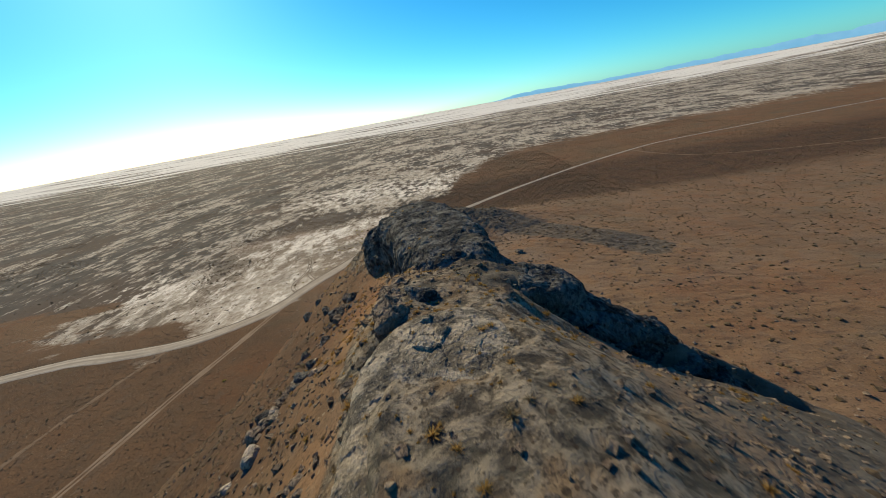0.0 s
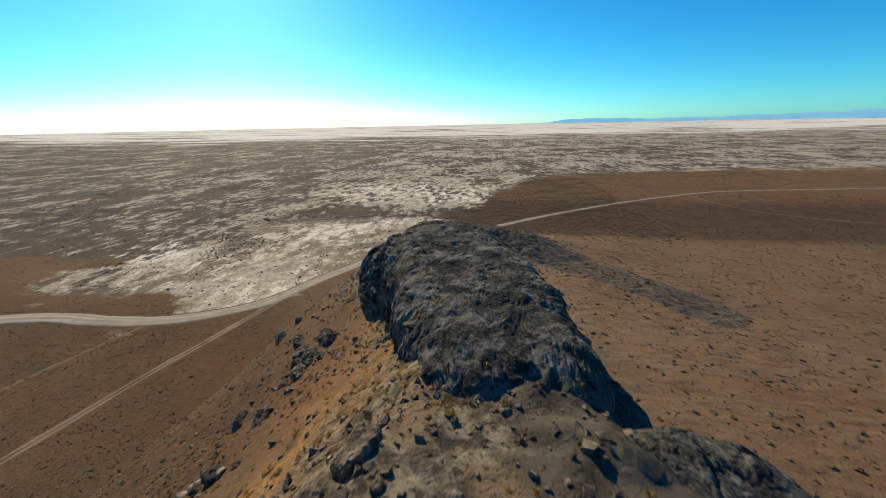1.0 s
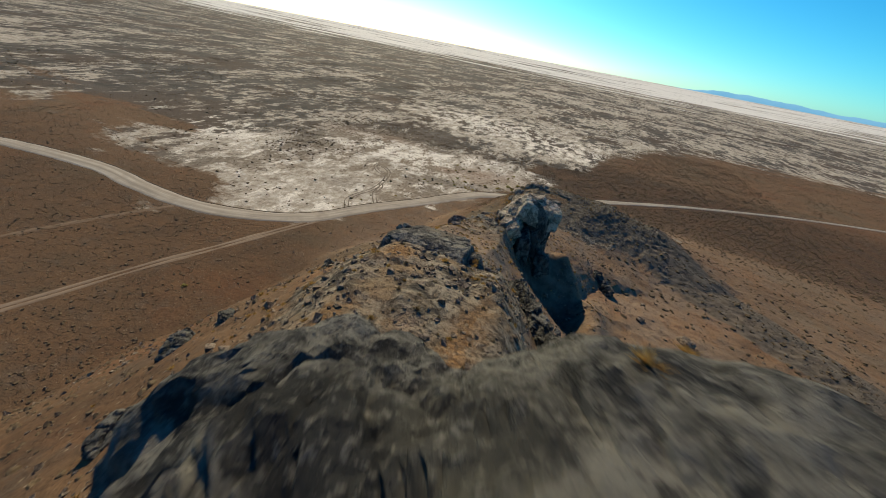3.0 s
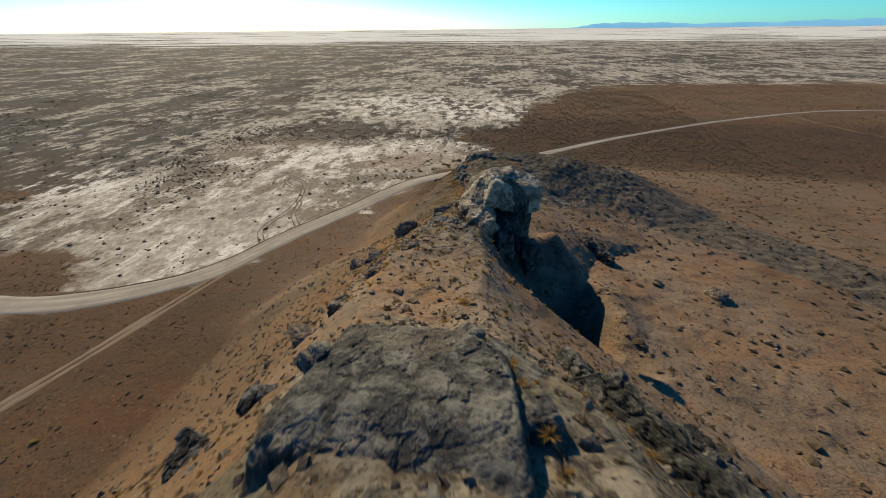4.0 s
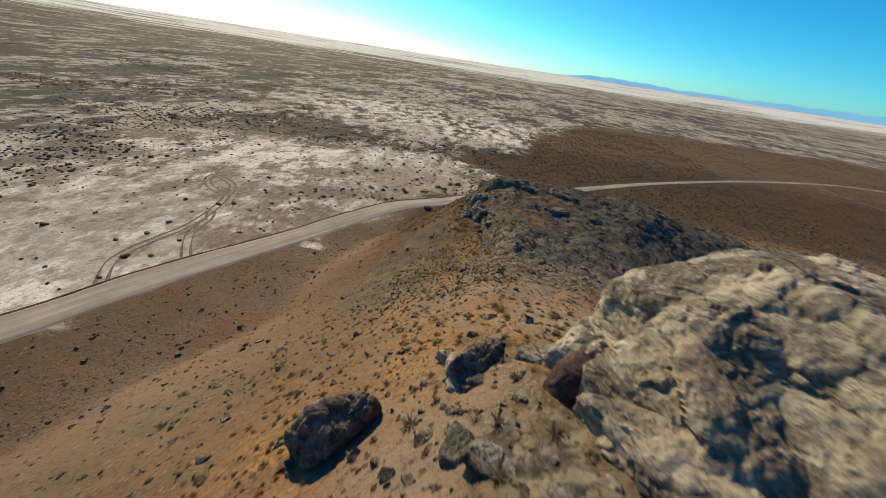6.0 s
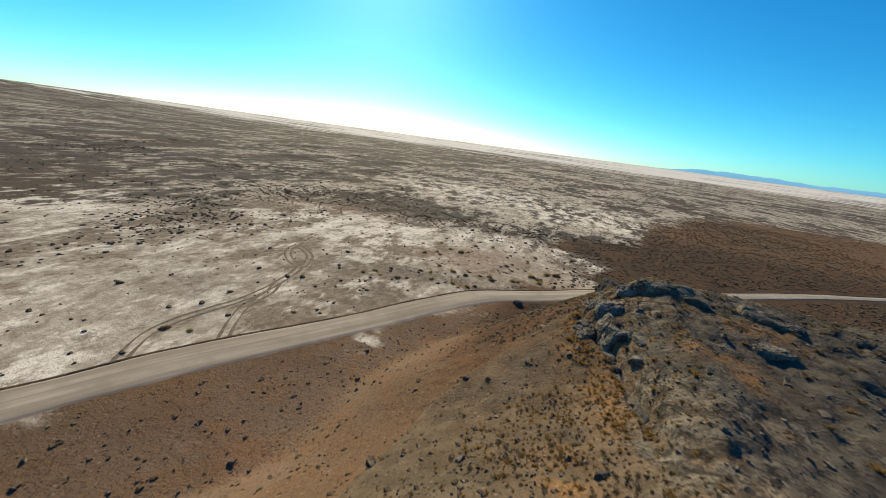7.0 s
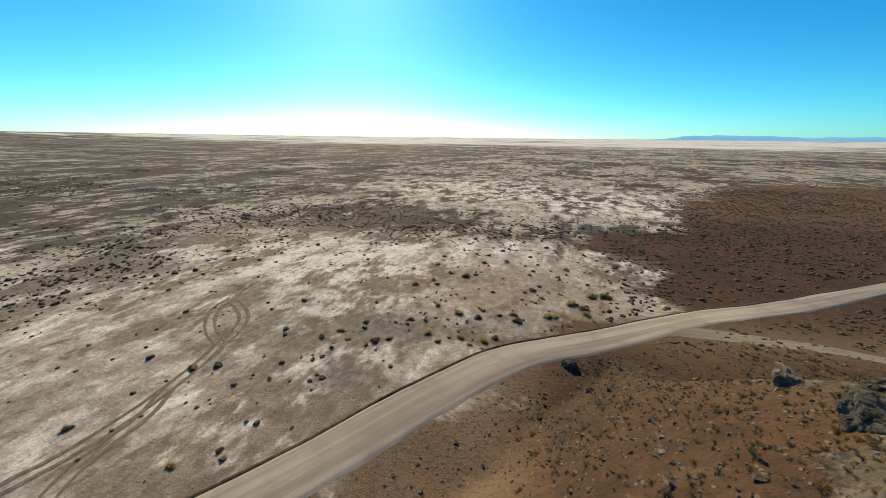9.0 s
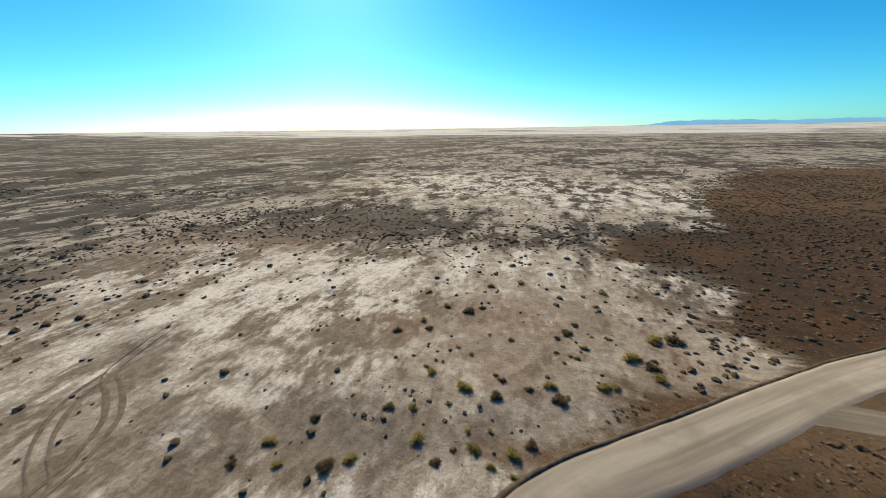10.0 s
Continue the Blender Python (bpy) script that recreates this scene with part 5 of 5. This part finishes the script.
# orange grass along the crack beside the dome
_y = rng.uniform(144, 162, 230)
_x = np.interp(_y, [144, 150, 154, 158, 162], [-24.4, -25.4, -26.8, -28.8, -28.6]) + rng.normal(0, 0.8, 230)
stuff("crackside_grass", *scatter(TUFTS, TUFT_FACES, _x, _y, lognormal(230, 0.42, 0.3, 0.22, 0.8), 0.65, 0.03, 0.1), STRAW, "orange dry grass along a crack beside the dome", "grass")
# tufts rooted in the cracks of the bare rock
_spots = []
for ob in list(bpy.data.objects):
    if ob.type == "MESH" and ob.name.split(".")[0] in ("whaleback", "shoulder", "rock_mass"):
        world_of = ob.matrix_world if ob.parent is None else ob.parent.matrix_world @ ob.matrix_basis
        _ups = [p for p in ob.data.polygons if p.normal.z > 0.75]
        for _k in rng.integers(0, max(1, len(_ups)), 26 if len(_ups) > 40 else 0):
            _spots.append(world_of @ _ups[int(_k)].center)
_s = np.array([tuple(p) for p in _spots])
stuff("crack_grass", *scatter(TUFTS, TUFT_FACES, _s[:, 0], _s[:, 1], np.clip(rng.lognormal(-1.0, 0.4, len(_s)), 0.2, 0.7), 0.75, 0.08, 0.1, _s[:, 2]), STRAW, "orange and yellow grass tufts rooted in rock cracks", "grass")


# single tufts on the slabs of the knoll
_tuft = np.array([(-18.4, 77.4, 1.2), (-17.9, 77.7, 0.8), (-15.9, 76.9, 0.7), (-17.6, 75.0, 0.55), (-15.3, 75.4, 0.6), (-15.0, 74.2, 0.7), (-15.6, 76.0, 0.5), (-14.8, 73.2, 0.6), (-20.9, 76.2, 0.4), (-16.9, 78.1, 0.6)])
stuff("slab_grass", *scatter(TUFTS, TUFT_FACES, _tuft[:, 0], _tuft[:, 1], _tuft[:, 2], 0.6, 0.03, 0.1, 41.35 - 0.26 * (_tuft[:, 1] - 76)), STRAW, "blond and orange grass tufts in the cracks of the slabs", "grass")


# shrubs that stand apart beside the road, on the flat
def shrub_meshes():
    """Bushes of several rounded lobes of fine twigs and leaves."""
    out = []
    for i in range(5):
        lobes, faces = [], []
        for k in range(3 + i % 2):
            v, f = tuft_shapes(1, 100 + 10 * i + k, 190, 0.62, 0.024)
            a = 2.2 * k + i
            lobes.append(v[0] * np.array([1, 1, 0.85]) * (0.95 - 0.13 * k) + np.array([math.cos(a), math.sin(a), 0]) * 0.34 * (k > 0))
            faces.append(f + 570 * k)
        out.append(mesh_of("shrub", np.vstack(lobes), np.vstack(faces), GREEN if i % 2 == 0 else SHRUB))
    return out


SHRUB_MESHES = shrub_meshes()
FLAT_SHRUBS = [
    (-68.5, 214, 1.5), (-71, 210.2, 1.6), (-66.6, 219.3, 1.7), (-62.5, 218.7, 2.2), (-45.2, 214.6, 1.5), (-58.6, 202, 2.2), (-54.7, 201.8, 1.7),
    (-49.2, 205.6, 1.8), (-48.2, 203.6, 2.0), (-43.4, 207.2, 1.9), (-39.6, 214.4, 2.6), (-37.6, 213, 2.2), (-36, 219.4, 2.4), (-33.4, 220.3, 2.6), (-37.2, 211.2, 2.0),
    (-60.7, 193.9, 1.7), (-65.2, 196.7, 1.5), (-62.9, 197.5, 1.4), (-58.3, 192.3, 1.2), (-55.3, 194.8, 1.6), (-52, 195.3, 1.7), (-50.4, 196.8, 1.4), (-53.5, 193.6, 1.0),
]
FLAT_SHRUBS_FAR = [
    (-67.4, 188.8, 1.8), (-71.5, 187.4, 1.2), (-74, 189.3, 1.6), (-75.5, 186.3, 1.2), (-65.6, 190, 1.4), (-71.7, 192.9, 1.3), (-75.7, 218.4, 1.2), (-71.3, 223.2, 1.6),
    (-61, 229, 1.6), (-56.5, 196.5, 0.9), (-57.2, 194, 0.8), (-51.4, 193.2, 0.9), (-54.4, 197.2, 0.8), (-84.4, 148.8, 1.7), (-81, 150.5, 1.2), (-88.3, 162, 1.3), (-81.1, 85.5, 1.5), (-73.5, 163.5, 1.2), (-71, 166.4, 1.0),
]
_x, _y = pick(110, -72, -22, 196, 240, lambda x, y: off_road(x, y, 4.5) * (y > 201 + 0.75 * (x + 44)) * (0.15 + 0.85 * patchy(x, y, 9, 92)))
_loose = [(float(a), float(b), float(np.clip(rng.lognormal(-0.05, 0.35), 0.5, 1.8))) for a, b in zip(_x, _y)]
for _i, (_px, _py, _s) in enumerate(FLAT_SHRUBS + FLAT_SHRUBS_FAR + _loose):
    ob = new("shrub", SHRUB_MESHES[_i % 5])
    ob.matrix_world = pose(_px, _py, land_z(_px, _py) - 0.04, 0, 0, 47 * _i) @ Matrix.Scale(_s * 0.8, 4)
    tagged(ob, "green-brown desert shrub on pale crusted ground" if _i % 5 % 2 == 0 else "dark dry desert shrub on pale crusted ground", "shrub", "shrubs on the flat")

# boulders lying about the ridge
BOULDER_MESHES = [hewn_mesh("boulder", (1.0, 0.8, 1.0), 200 + i, BOULDER, n=12, rough=0.16, grain=0.8) for i in range(7)]
BOULDERS = [(-39.3, 194.6, 1.05), (11, 117.6, 0.9), (19.4, 116, 1.5), (-36.7, 189.2, 0.5), (-25, 179.4, 1.1), (-35.3, 106.8, 1.2), (-33.7, 109, 0.9), (-47, 111, 0.6), (21, 105.9, 0.7), (-24.6, 97.6, 0.6), (-27.5, 93.5, 0.8), (-31.4, 86.5, 1.2), (-29, 89.0, 0.9)]
_x, _y = pick(300, -45, 25, 4, 180, lambda x, y: sstep(26, 8, np.abs(x - crest_x(y))) * 0.75)
_more = [(float(a), float(b), float(np.clip(rng.lognormal(-1.5, 0.4), 0.12, 0.5))) for a, b in zip(_x, _y)]
ROAD_BOULDER = dome_mesh("boulder", (1.0, 0.9, 1.25), 300, SCREE_ROCK, square=0.95, steep=0.85, rough=0.16, grain=0.9, n=60, below=-0.4)
for _i, (_px, _py, _s) in enumerate(BOULDERS + _more):
    ob = new("boulder", BOULDER_MESHES[_i % 7] if _i else ROAD_BOULDER)
    ob.matrix_world = pose(_px, _py, land_z(_px, _py) - 0.12 * _s, 0, 0, 61 * _i) @ Matrix.Diagonal((_s, _s, _s * 0.75, 1))
    tagged(ob, "dark weathered boulder lying on the stony ridge" if _i else "large dark boulder beside the dirt road", "boulder", "boulders of the ridge")
